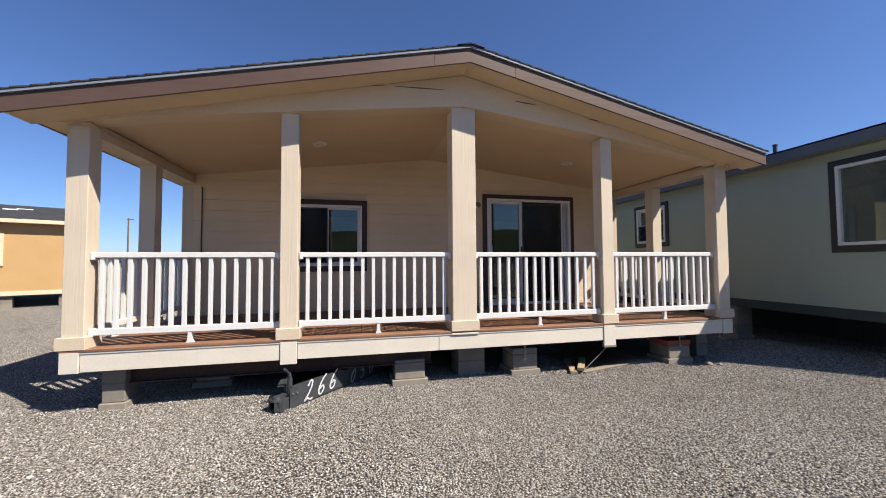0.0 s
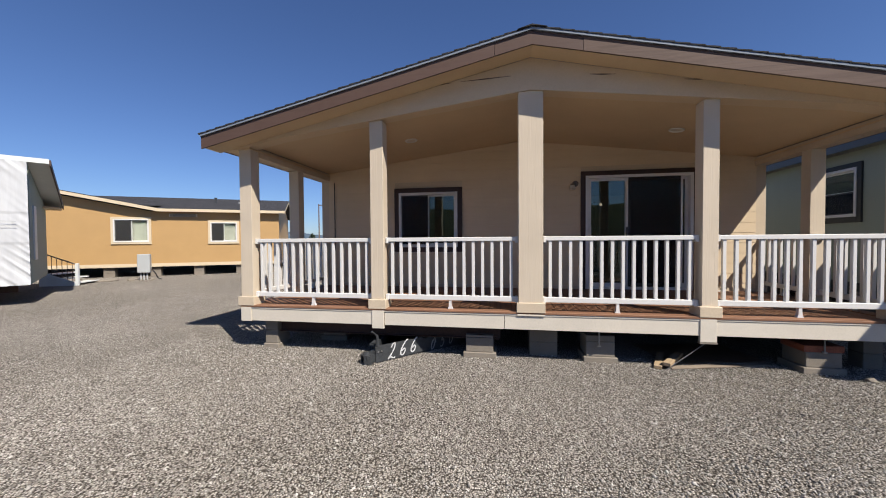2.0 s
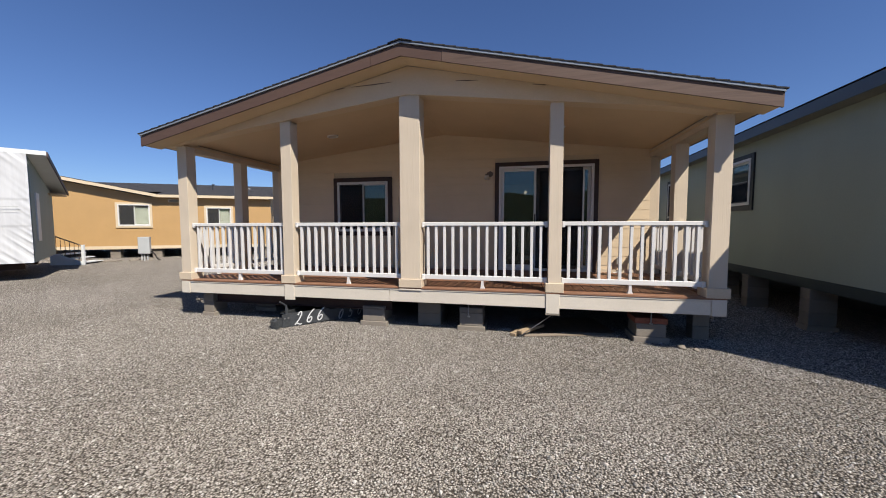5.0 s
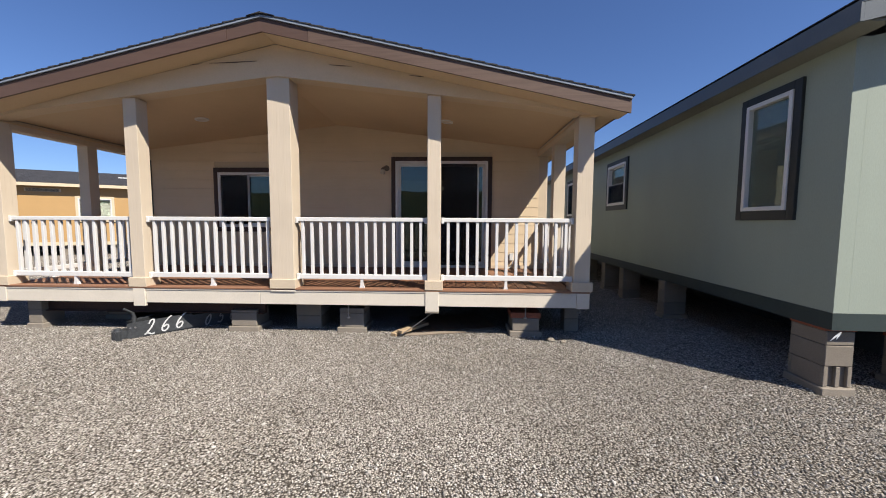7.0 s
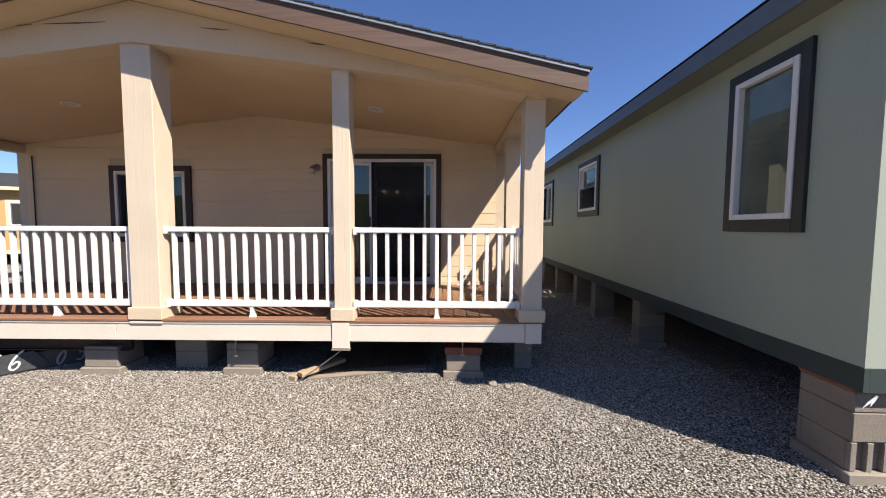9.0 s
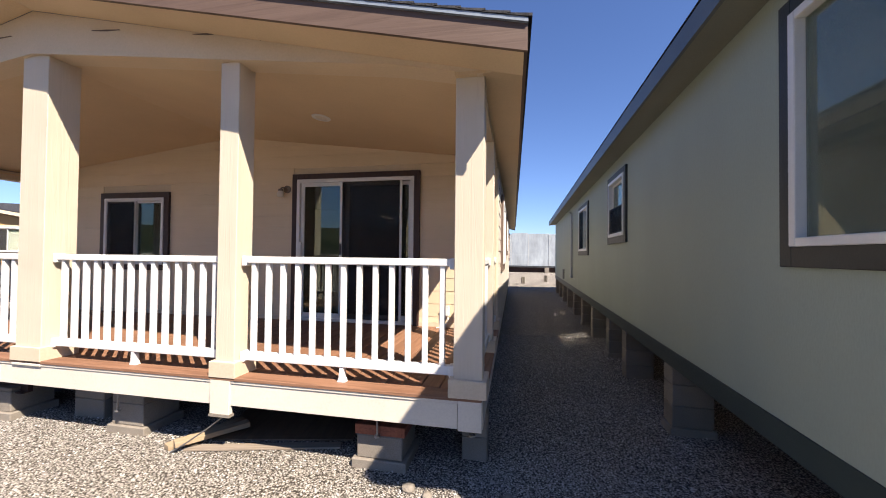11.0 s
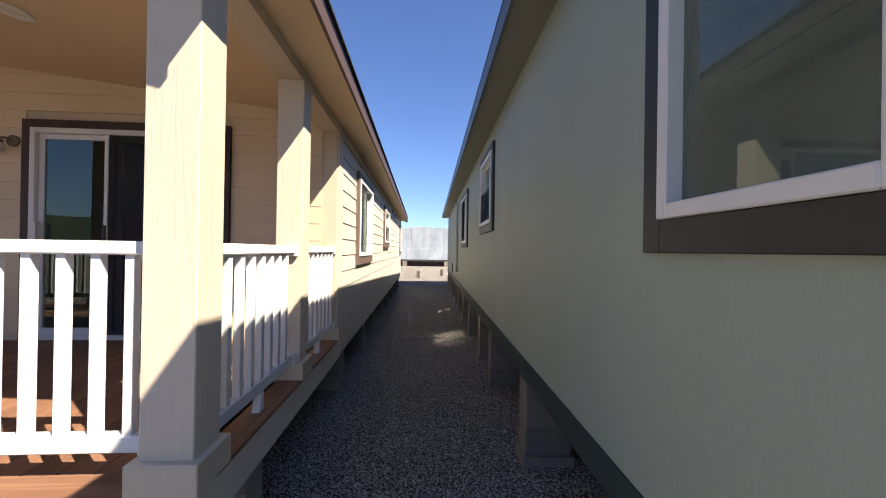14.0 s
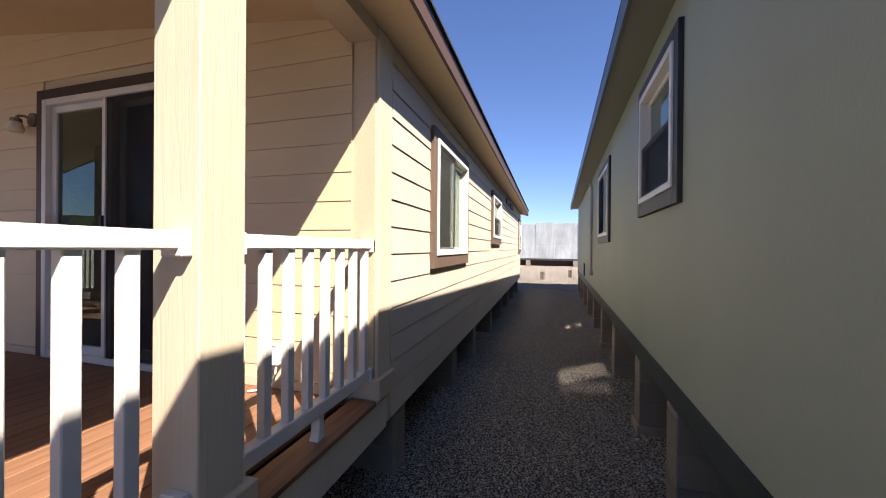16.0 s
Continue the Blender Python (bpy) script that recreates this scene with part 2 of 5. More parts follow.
shingle = shingles()
ground_mat = gravel_ground()
pebble = pebble_mat()
glass = glass_mat("window_glass")
veiled_glass = glass_mat("veiled_window_glass", 0.5, 0.9, 0.16)
clear_glass = glass_mat("clear_window_glass", 0.85)
screen_mesh = bpy.data.materials.new("dark_insect_screen")
screen_mesh.use_nodes = True
sn = screen_mesh.node_tree
sn.nodes.remove(sn.nodes["Principled BSDF"])
mesh_mix = sn.nodes.new("ShaderNodeMixShader")
mesh_mix.inputs[0].default_value = 0.55
sn.links.new(node(sn, "ShaderNodeBsdfTransparent").outputs[0], mesh_mix.inputs[1])
sn.links.new(node(sn, "ShaderNodeBsdfDiffuse", Color=(0.035, 0.035, 0.038, 1)).outputs[0], mesh_mix.inputs[2])
sn.links.new(mesh_mix.outputs[0], sn.nodes["Material Output"].inputs[0])
bulb = bpy.data.materials.new("lit_bulb")
bulb.use_nodes = True
bulb.node_tree.nodes["Principled BSDF"].inputs["Emission Color"].default_value = (1.0, 0.85, 0.65, 1)
bulb.node_tree.nodes["Principled BSDF"].inputs["Emission Strength"].default_value = 1.6


# ---- building helpers ----
def box(bm, x0, x1, y0, y1, z0, z1, bevel=0.0):
    vs = [bm.verts.new((x, y, z)) for x in (x0, x1) for y in (y0, y1) for z in (z0, z1)]
    fs = [bm.faces.new([vs[i] for i in q]) for q in ((0, 1, 3, 2), (4, 6, 7, 5), (0, 4, 5, 1), (2, 3, 7, 6), (0, 2, 6, 4), (1, 5, 7, 3))]
    if bevel:
        es = {e for f in fs for e in f.edges}
        bmesh.ops.bevel(bm, geom=list(es), offset=bevel, segments=1, affect="EDGES")
    return vs


def prism(bm, outline, axis, a, b):
    """A flat outline (u, v) pushed along an axis from a to b: axis y takes (x, z), axis x takes (y, z), axis z takes (x, y)."""
    put = {"y": lambda u, v, w: (u, w, v), "x": lambda u, v, w: (w, u, v), "z": lambda u, v, w: (u, v, w)}[axis]
    lo, hi = [bm.verts.new(put(u, v, a)) for u, v in outline], [bm.verts.new(put(u, v, b)) for u, v in outline]
    bm.faces.new(lo)
    bm.faces.new(hi[::-1])
    n = len(outline)
    for i in range(n):
        bm.faces.new((lo[i], hi[i], hi[(i + 1) % n], lo[(i + 1) % n]))
    bmesh.ops.recalc_face_normals(bm, faces=bm.faces)


def tube(bm, a, b, r, n=10, r2=None):
    a, b = Vector(a), Vector(b)
    d = b - a
    m = Matrix.Translation((a + b) / 2) @ d.to_track_quat("Z", "Y").to_matrix().to_4x4()
    bmesh.ops.create_cone(bm, cap_ends=True, segments=n, radius1=r, radius2=r if r2 is None else r2, depth=d.length, matrix=m)


def mesh_of(name, bm, material):
    me = bpy.data.meshes.new(name)
    bm.to_mesh(me)
    bm.free()
    me.materials.append(material)
    return me


def part(name, bm, material, parent, label=""):
    ob = new(name, mesh_of(name, bm, material))
    ob.parent = parent
    if label:
        ob["label"] = label
    return ob


def thing(name, label, category, bm=None, material=None, group="", kind="", at=None):
    ob = new(name, mesh_of(name, bm, material) if bm else None)
    if at is not None:
        ob.matrix_world = at
    return tagged(ob, label, category, group, kind)


def bx(*a, bevel=0.0):
    bm = bmesh.new()
    box(bm, *a, bevel=bevel)
    return bm


def blocks(*rows, bevel=0.0):
    bm = bmesh.new()
    for r in rows:
        box(bm, *r, bevel=bevel)
    return bm


G = -0.10   # ground level

# ---- ground, hills ----
def ground():
    bm = bmesh.new()
    rings = [0, 3, 6, 9, 12, 16, 20, 26, 34, 46, 70, 120, 250, 600, 1400, 3000]
    n = 72
    prev = None
    for r in rings[1:]:
        row = []
        for i in range(n):
            a = 2 * math.pi * i / n
            x, y = 2 + r * math.cos(a), 5 + r * math.sin(a)
            z = G + 0.015 * noise.noise((x * 0.4, y * 0.4, 3)) if r < 40 else G
            row.append(bm.verts.new((x, y, z)))
        if prev is None:
            c = bm.verts.new((2, 5, G))
            for i in range(n):
                bm.faces.new((c, row[i], row[(i + 1) % n]))
        else:
            for i in range(n):
                bm.faces.new((prev[i], row[i], row[(i + 1) % n], prev[(i + 1) % n]))
        prev = row
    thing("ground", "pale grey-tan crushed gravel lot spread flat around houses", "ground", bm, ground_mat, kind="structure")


ground()


def hills():
    # the blue of distant haze is put into the hill colour
    m, nt, b = shader("hazy_far_hill", 1.0, 0, 0.0)
    n = grain(nt, 0.012, (1, 1, 1), 8)
    nt.links.new(ramp(nt, n.outputs[0], [(0.35, (0.065, 0.095, 0.13)), (0.65, (0.11, 0.145, 0.18))]).outputs[0], b.inputs["Base Color"])
    bm = bmesh.new()
    k = 220
    low, top, back = [], [], []
    for i in range(k):
        a = 2 * math.pi * i / k
        r = 1500
        south = max(0.0, -math.sin(a - 0.2))
        h = 56 + 30 * noise.noise((math.cos(a) * 3, math.sin(a) * 3, 5)) + 14 * noise.noise((math.cos(a) * 14, math.sin(a) * 14, 1)) + 98 * south
        for row, rr, z in ((low, r, G - 1), (top, r + 260, max(18, h)), (back, r + 600, G - 1)):
            row.append(bm.verts.new((rr * math.cos(a), rr * math.sin(a), z)))
    for i in range(k):
        j = (i + 1) % k
        f = bm.faces.new((low[i], low[j], top[j], top[i]))
        f.material_index = 1 if math.sin(2 * math.pi * i / k - 0.2) < -0.15 else 0
        bm.faces.new((top[i], top[j], back[j], back[i]))
    for f in bm.faces:
        f.smooth = True
    # South hills: their shaded side is put into this darker green.
    dark, dn, db = shader("shaded_wooded_hill", 1.0, 0, 0.0)
    n2 = grain(dn, 0.02, (1, 1, 1), 8)
    dn.links.new(ramp(dn, n2.outputs[0], [(0.35, (0.022, 0.03, 0.02)), (0.65, (0.06, 0.07, 0.045))]).outputs[0], db.inputs["Base Color"])
    ob = thing("backdrop", "low hazy blue-grey hills along the far horizon", "hills", bm, m, kind="structure")
    ob.data.materials.append(dark)


hills()

# ---- the tan house ----
X0, X1, Y0, YW, Y1 = -3.23, 4.82, 4.40, 6.72, 18.75     # sides, porch front, porch wall, far end
XR, SLOPE = 0.793, 0.2225                                # ridge, rise of the roof
ZE = 2.695                                               # underside of the fascia at the eaves
E0, E1 = XR - 4.302, XR + 4.302                          # eaves
DECK = 0.545


def under_roof(x):
    return ZE + SLOPE * (4.302 - abs(x - XR))


def ceil_z(x):
    return 2.79 + 0.121 * (4.02 - abs(x - XR))


house = thing("tan_house", "tan manufactured house with covered porch and low gable roof", "house")

# openings: along the wall, low, high
WIN = (-1.66, -0.32, 1.225, 2.467)
SLIDER = (1.84, 3.765, 0.545, 2.668)
SIDE_WINDOWS = [(7.72, 9.12, 1.262, 2.485), (11.19, 12.45, 1.52, 2.48), (17.6, 18.5, 1.30, 2.47)]


def wall_cells(bm, u0, u1, z0, z1, holes, at, d0, d1):
    """One wall in one skin with its openings cut through: at(u, depth, z) gives the place."""
    us = sorted({u0, u1, *[h[0] for h in holes], *[h[1] for h in holes]})
    zs = sorted({z0, z1, *[max(z0, h[2]) for h in holes], *[h[3] for h in holes]})
    solid = {}
    for i in range(len(us) - 1):
        for k in range(len(zs) - 1):
            u, z = (us[i] + us[i + 1]) / 2, (zs[k] + zs[k + 1]) / 2
            solid[i, k] = not any(h[0] < u < h[1] and h[2] < z < h[3] for h in holes)
    vs = {}

    def v(i, k, d):
        if (i, k, d) not in vs:
            vs[i, k, d] = bm.verts.new(at(us[i], d, zs[k]))
        return vs[i, k, d]

    for (i, k), full in solid.items():
        if not full:
            continue
        for d in (d0, d1):
            bm.faces.new((v(i, k, d), v(i + 1, k, d), v(i + 1, k + 1, d), v(i, k + 1, d)))
        for n, a, b in (((i - 1, k), (i, k), (i, k + 1)), ((i + 1, k), (i + 1, k), (i + 1, k + 1)), ((i, k - 1), (i, k), (i + 1, k)), ((i, k + 1), (i, k + 1), (i + 1, k + 1))):
            if not solid.get(n, False):
                bm.faces.new((v(*a, d0), v(*b, d0), v(*b, d1), v(*a, d1)))
    bmesh.ops.recalc_face_normals(bm, faces=bm.faces)


def shrink(h, t):
    return (h[0] + t, h[1] - t, h[2] + t, h[3] - t)


def porch_wall():
    bm = bmesh.new()
    slider_hole = (SLIDER[0] + 0.05, SLIDER[1] - 0.05, 0.32, SLIDER[3] - 0.05)
    wall_cells(bm, X0 + 0.02, X1 - 0.02, 0.32, 2.79, [shrink(WIN, 0.05), slider_hole], lambda u, d, z: (u, d, z), YW + 0.012, YW + 0.13)
    w = part("wall", bm, tan_paint, house, "tan lap-sided wall at the back of the porch")
    bm = bmesh.new()
    prism(bm, [(X0 + 0.02, 2.791), (X1 - 0.02, 2.791), (XR, under_roof(XR) - 0.02)], "y", YW + 0.012, YW + 0.13)
    part("gable", bm, tan_paint, house)
    pitch, z = 0.1735, 2.586 - 0.1735 * 12
    holes = [WIN, (SLIDER[0], SLIDER[1], 0.0, SLIDER[3])]
    while z < 3.27:
        lo, hi = max(z, DECK + 0.055), z + pitch
        if hi > lo + 0.03:
            half = 4.02 if lo < 2.8 else max(0.3, 4.02 - (lo - 2.79) / 0.121)
            u0, u1 = max(X0 + 0.17, XR - half), min(X1 - 0.165, XR + half)
            cuts = sorted((h[0], h[1]) for h in holes if h[2] < hi - 0.01 and h[3] > lo + 0.01)
            spans, a = [], u0
            for c0, c1 in cuts:
                spans.append((a, c0))
                a = c1
            spans.append((a, u1))
            for a, b in spans:
                if b - a > 0.05:
                    bm = bmesh.new()
                    prism(bm, [(YW - 0.005, lo + 0.002), (YW + 0.011, lo + 0.002), (YW + 0.011, hi), (YW - 0.001, hi)], "x", a, b)
                    part("siding_board", bm, tan_siding_x, w)
        z += pitch
    # base strip at the floor, boards at the corners
    part("base_trim", blocks((X0 + 0.17, SLIDER[0], YW - 0.02, YW + 0.012, DECK, DECK + 0.055), (SLIDER[1], X1 - 0.165, YW - 0.02, YW + 0.012, DECK, DECK + 0.055)), tan_paint, w)


porch_wall()


def side_wall(x_in, x_out, holes, sgn):
    bm = bmesh.new()
    wall_cells(bm, YW + 0.13, Y1, 0.33, 2.74, [shrink(h, 0.05) for h in holes], lambda u, d, z: (d, u, z), x_in, x_out)
    w = part("wall", bm, tan_paint, house, "tan lap-sided long wall")
    pitch, z = 0.1752, 2.445 - 0.1752 * 12
    while z < 2.70:
        lo, hi = max(z, 0.325), min(z + pitch, 2.735)
        a = YW + 0.215
        cuts = sorted((h[0], h[1]) for h in holes if h[2] < hi - 0.01 and h[3] > lo + 0.01)
        for c0, c1 in [*cuts, (Y1, Y1)]:
            if c0 - a > 0.05:
                bm = bmesh.new()
                prism(bm, [(x_out + sgn * 0.019, lo + 0.009), (x_out - sgn * 0.001, lo + 0.009), (x_out - sgn * 0.001, hi), (x_out + sgn * 0.011, hi)], "y", a, c0)
                part("siding_board", bm, tan_siding_y, w)
            a = c1
        z += pitch
    return w


side_wall(X1 - 0.13, X1 - 0.012, SIDE_WINDOWS, 1)
side_wall(X0 + 0.13, X0 + 0.012, [], -1)
part("wall", bx(X0 + 0.13, X1 - 0.13, Y1 - 0.12, Y1, 0.33, 2.74), tan_paint, house, "tan end wall")
bm = bmesh.new()
prism(bm, [(X0 + 0.02, 2.74), (X1 - 0.02, 2.74), (XR, under_roof(XR) - 0.02)], "y", Y1 - 0.12, Y1)
part("gable", bm, tan_paint, house)
part("floor_slab", bx(X0 + 0.02, X1 - 0.02, YW + 0.13, Y1 - 0.12, 0.33, 0.53), inside_floor, house, "dark wooden floor inside")
part("inner_ceiling", bx(X0 + 0.13, X1 - 0.13, YW + 0.13, Y1 - 0.12, 2.71, 2.74), inside_wall, house, "plain inner ceiling")
part("partition", bx(X0 + 0.13, X1 - 0.13, 11.0, 11.1, 0.53, 2.71), inside_wall, house, "plain inner wall")


def roof():
    # decking with overlapping courses of shingle
    bm = bmesh.new()
    t0 = 0.155
    for s in (-1, 1):
        e = E0 if s < 0 else E1
        prism(bm, [(XR, ZE + SLOPE * 4.302 + t0), (e, ZE + t0), (e, ZE + t0 + 0.024), (XR, ZE + SLOPE * 4.302 + t0 + 0.024)], "y", 4.028, Y1 + 0.32)
    deck = part("roof", bm, drip_metal, house, "low gable roof with pale metal drip edge")
    bm = bmesh.new()
    n = 30
    for s in (-1, 1):
        for i in range(n):
            a, b = 4.325 * i / n, 4.325 * (i + 1.15) / n
            b = min(b, 4.325)
            za, zb = ZE + SLOPE * (4.302 - a) + t0 + 0.025, ZE + SLOPE * (4.302 - b) + t0 + 0.030
            prism(bm, [(XR + s * a, za), (XR + s * b, zb), (XR + s * b, zb + 0.018), (XR + s * a, za + 0.010)], "y", 4.022, Y1 + 0.33)
    prism(bm, [(XR - 0.16, ZE + SLOPE * 4.142 + t0 + 0.044), (XR, ZE + SLOPE * 4.302 + t0 + 0.050), (XR + 0.16, ZE + SLOPE * 4.142 + t0 + 0.044), (XR, ZE + SLOPE * 4.302 + t0 + 0.034)], "y", 4.01, Y1 + 0.33)
    tagged(part("shingles", bm, shingle, deck, "dark charcoal asphalt shingles"), kind="stuff")
    # rake fascia boards on the front and far gables, each side in two lengths
    for y0, y1 in ((4.05, 4.075), (Y1 + 0.27, Y1 + 0.295)):
        for s in (-1, 1):
            joint = 0.55 if s > 0 else 0.42
            for a, b, lift in ((0.0, joint, 0.0), (joint + 0.004, 4.30, 0.003)):
                bm = bmesh.new()
                f = lambda d: ZE + SLOPE * (4.302 - d)
                prism(bm, [(XR + s * a, f(a) - lift), (XR + s * b, f(b) - lift), (XR + s * b, f(b) + t0 - 0.002), (XR + s * a, f(a) + t0 - 0.002)], "y", y0 - lift, y1 - lift)
                part("rake_fascia", bm, brown_worn if s > 0 and a > 0 else brown_fascia, house, "dark brown wooden fascia board, weathered" if s > 0 and a > 0 else "dark brown wooden fascia board")
    for e, s in ((E0, -1), (E1, 1)):
        part("eave_fascia", bx(min(e, e - s * 0.022), max(e, e - s * 0.022), 4.078, Y1 + 0.268, ZE + 0.045, ZE + t0 - 0.002), brown_fascia, house, "dark brown wooden eave board")
        a, b = sorted((e - s * 0.024, (X1 - 0.012 if s > 0 else X0 + 0.012)))
        part("soffit", bx(a, b, YW + 0.13, Y1 + 0.268, ZE + 0.05, ZE + 0.07), tan_ceiling, house, "tan eave soffit")
    # sloping soffit under the front overhang
    for s in (-1, 1):
        bm = bmesh.new()
        d0, d1 = 0.0, 4.28
        prism(bm, [(XR + s * d0, under_roof(XR) + 0.004), (XR + s * d1, ZE + 0.009), (XR + s * d1, ZE + 0.03), (XR + s * d0, under_roof(XR) + 0.025)], "y", 4.076, 4.36)
        part("soffit", bm, tan_ceiling, house)
        # the porch's side eaves
        bm = bmesh.new()
        a, b = sorted((XR + s * 4.28, X1 - 0.20 if s > 0 else X0 + 0.20))
        box(bm, a, b, 4.361, YW + 0.128, ZE + 0.05, ZE + 0.07)
        part("soffit", bm, tan_ceiling, house)
    return deck


roof()


def porch_frame():
    # front beam: a shallow gable-shaped face above the posts
    bm = bmesh.new()
    for s in (-1, 1):
        e = 4.015
        xe = XR + s * e
        prism(bm, [(XR, ceil_z(XR) - 0.006), (XR + s * 3.4, ceil_z(XR + 3.4) - 0.006), (xe, under_roof(xe) - 0.022), (xe, under_roof(xe) + 0.01), (XR, under_roof(XR) + 0.0)], "y", 4.362, 4.562)
    part("front_beam", bm, tan_beam, house, "tan boxed beam over the porch posts")
    for x, z, w in ((-0.33, 3.415, 0.34), (0.25, 3.44, 0.62), (1.62, 3.385, 0.30), (2.62, 3.245, 0.26), (-1.35, 3.25, 0.5), (3.3, 3.13, 0.4)):
        bm = bmesh.new()
        tip = -0.01 if x < XR else 0.012
        prism(bm, [(x - w / 2, z + tip), (x, z + 0.004), (x + w / 2, z - tip), (x, z - 0.007)], "y", 4.353, 4.3615)
        part("lifted_seam", bm, grey_brown_trim, house, "dark lifted seam in the beam's board")
    for xa, xb in ((X0 + 0.012, X0 + 0.19), (X1 - 0.19, X1 - 0.012)):
        part("side_beam", bx(xa, xb, 4.561, YW + 0.012, 2.665, 2.80), tan_paint, house, "tan boxed beam along the porch side")
    bm = bmesh.new()
    for s in (-1, 1):
        xe = XR + s * 3.84
        prism(bm, [(XR, ceil_z(XR)), (xe, ceil_z(xe)), (xe, ceil_z(xe) + 0.03), (XR, ceil_z(XR) + 0.03)], "y", 4.561, YW + 0.012)
    part("porch_ceiling", bm, tan_ceiling, house, "smooth tan sloping porch ceiling")

    def post(x0, x1, y0, y1, top, skirt=0.032):
        p = part("post", bx(x0, x1, y0, y1, DECK - 0.03, top, bevel=0.004), tan_post, house, "square tan porch post in embossed board")
        part("plinth", bx(x0 - skirt, x1 + skirt, y0 - skirt, y1 + skirt, DECK - 0.005, DECK + 0.118, bevel=0.004), tan_paint, p)
        return p

    for a, b in ((X0 - 0.005, X0 + 0.18), (-1.285, -1.105), (2.718, 2.888), (X1 - 0.20, X1)):
        post(a, b, 4.405, 4.585, ceil_z((a + b) / 2) - 0.005)
    post(0.650, 0.948, 4.392, 4.64, ceil_z(XR) - 0.01, 0.024)
    for a, b in ((X1 - 0.18, X1 + 0.002), (X0 - 0.002, X0 + 0.18)):
        post(a, b, 5.60, 5.765, 2.665)
        post(a, b, YW + 0.03, YW + 0.21, 2.74, 0.026)


porch_frame()


def fascia_and_deck():
    # rim boards round the porch, each length its own board
    rim = part("porch_rim", blocks((X0 + 0.03, X1 - 0.03, Y0 + 0.03, YW - 0.02, 0.36, 0.50)), rusty, house, "dark joists under the porch")
    cuts = [X0 + 0.16, -1.10, 0.475, 2.71, X1 - 0.165]
    for a, b in zip(cuts, cuts[1:]):
        part("rim_board", bx(a + 0.003, b - 0.003, Y0 - 0.004, Y0 + 0.022, 0.325, 0.497, bevel=0.002), cream_paint, rim, "cream painted rim board")
    part("rim_board", bx(X0 + 0.16, X1 - 0.165, Y0 - 0.012, Y0 + 0.022, 0.500, 0.518), cream_paint, rim)
    for a, b, lo in ((X0, X0 + 0.157, 0.318), (-1.27, -1.104, 0.278), (2.695, 2.87, 0.255), (X1 - 0.163, X1, 0.318)):
        part("rim_block", bx(a, b, Y0 - 0.018, Y0 + 0.022, lo, 0.535, bevel=0.003), cream_paint, rim, "cream trim block under the post")
    part("rim_block", bx(0.632, 0.966, Y0 - 0.022, Y0 + 0.02, 0.498, 0.519, bevel=0.003), cream_paint, rim)
    for xa, xb in ((X1 - 0.022, X1 + 0.004), (X0 - 0.004, X0 + 0.022)):
        part("rim_board", bx(xa, xb, Y0 + 0.025, YW + 0.15, 0.325, 0.512), cream_paint, rim, "cream painted rim board")
    deck = thing("porch_deck", "red-brown wooden porch deck with picture-frame border", "deck")
    for a, b in ((X0 + 0.0, 0.78), (0.784, X1 - 0.0)):
        part("border_board", bx(a, b, Y0 - 0.02, Y0 + 0.13, 0.52, DECK + 0.001, bevel=0.003), deck_border, deck)
    for xa, xb in ((X1 - 0.14, X1 + 0.02), (X0 - 0.02, X0 + 0.14)):
        part("border_board", bx(xa, xb, Y0 + 0.134, YW - 0.02, 0.52, DECK + 0.001, bevel=0.003), deck_wood, deck)
    w, x = 0.1405, X0 + 0.145
    base = mesh_of("deck_board", bx(0, w - 0.006, Y0 + 0.135, YW - 0.02, 0.521, DECK, bevel=0.003), deck_wood)
    while x + w < X1 - 0.14:
        ob = new("deck_board", base)
        ob.location.x, ob.parent = x, deck
        x += w


fascia_and_deck()


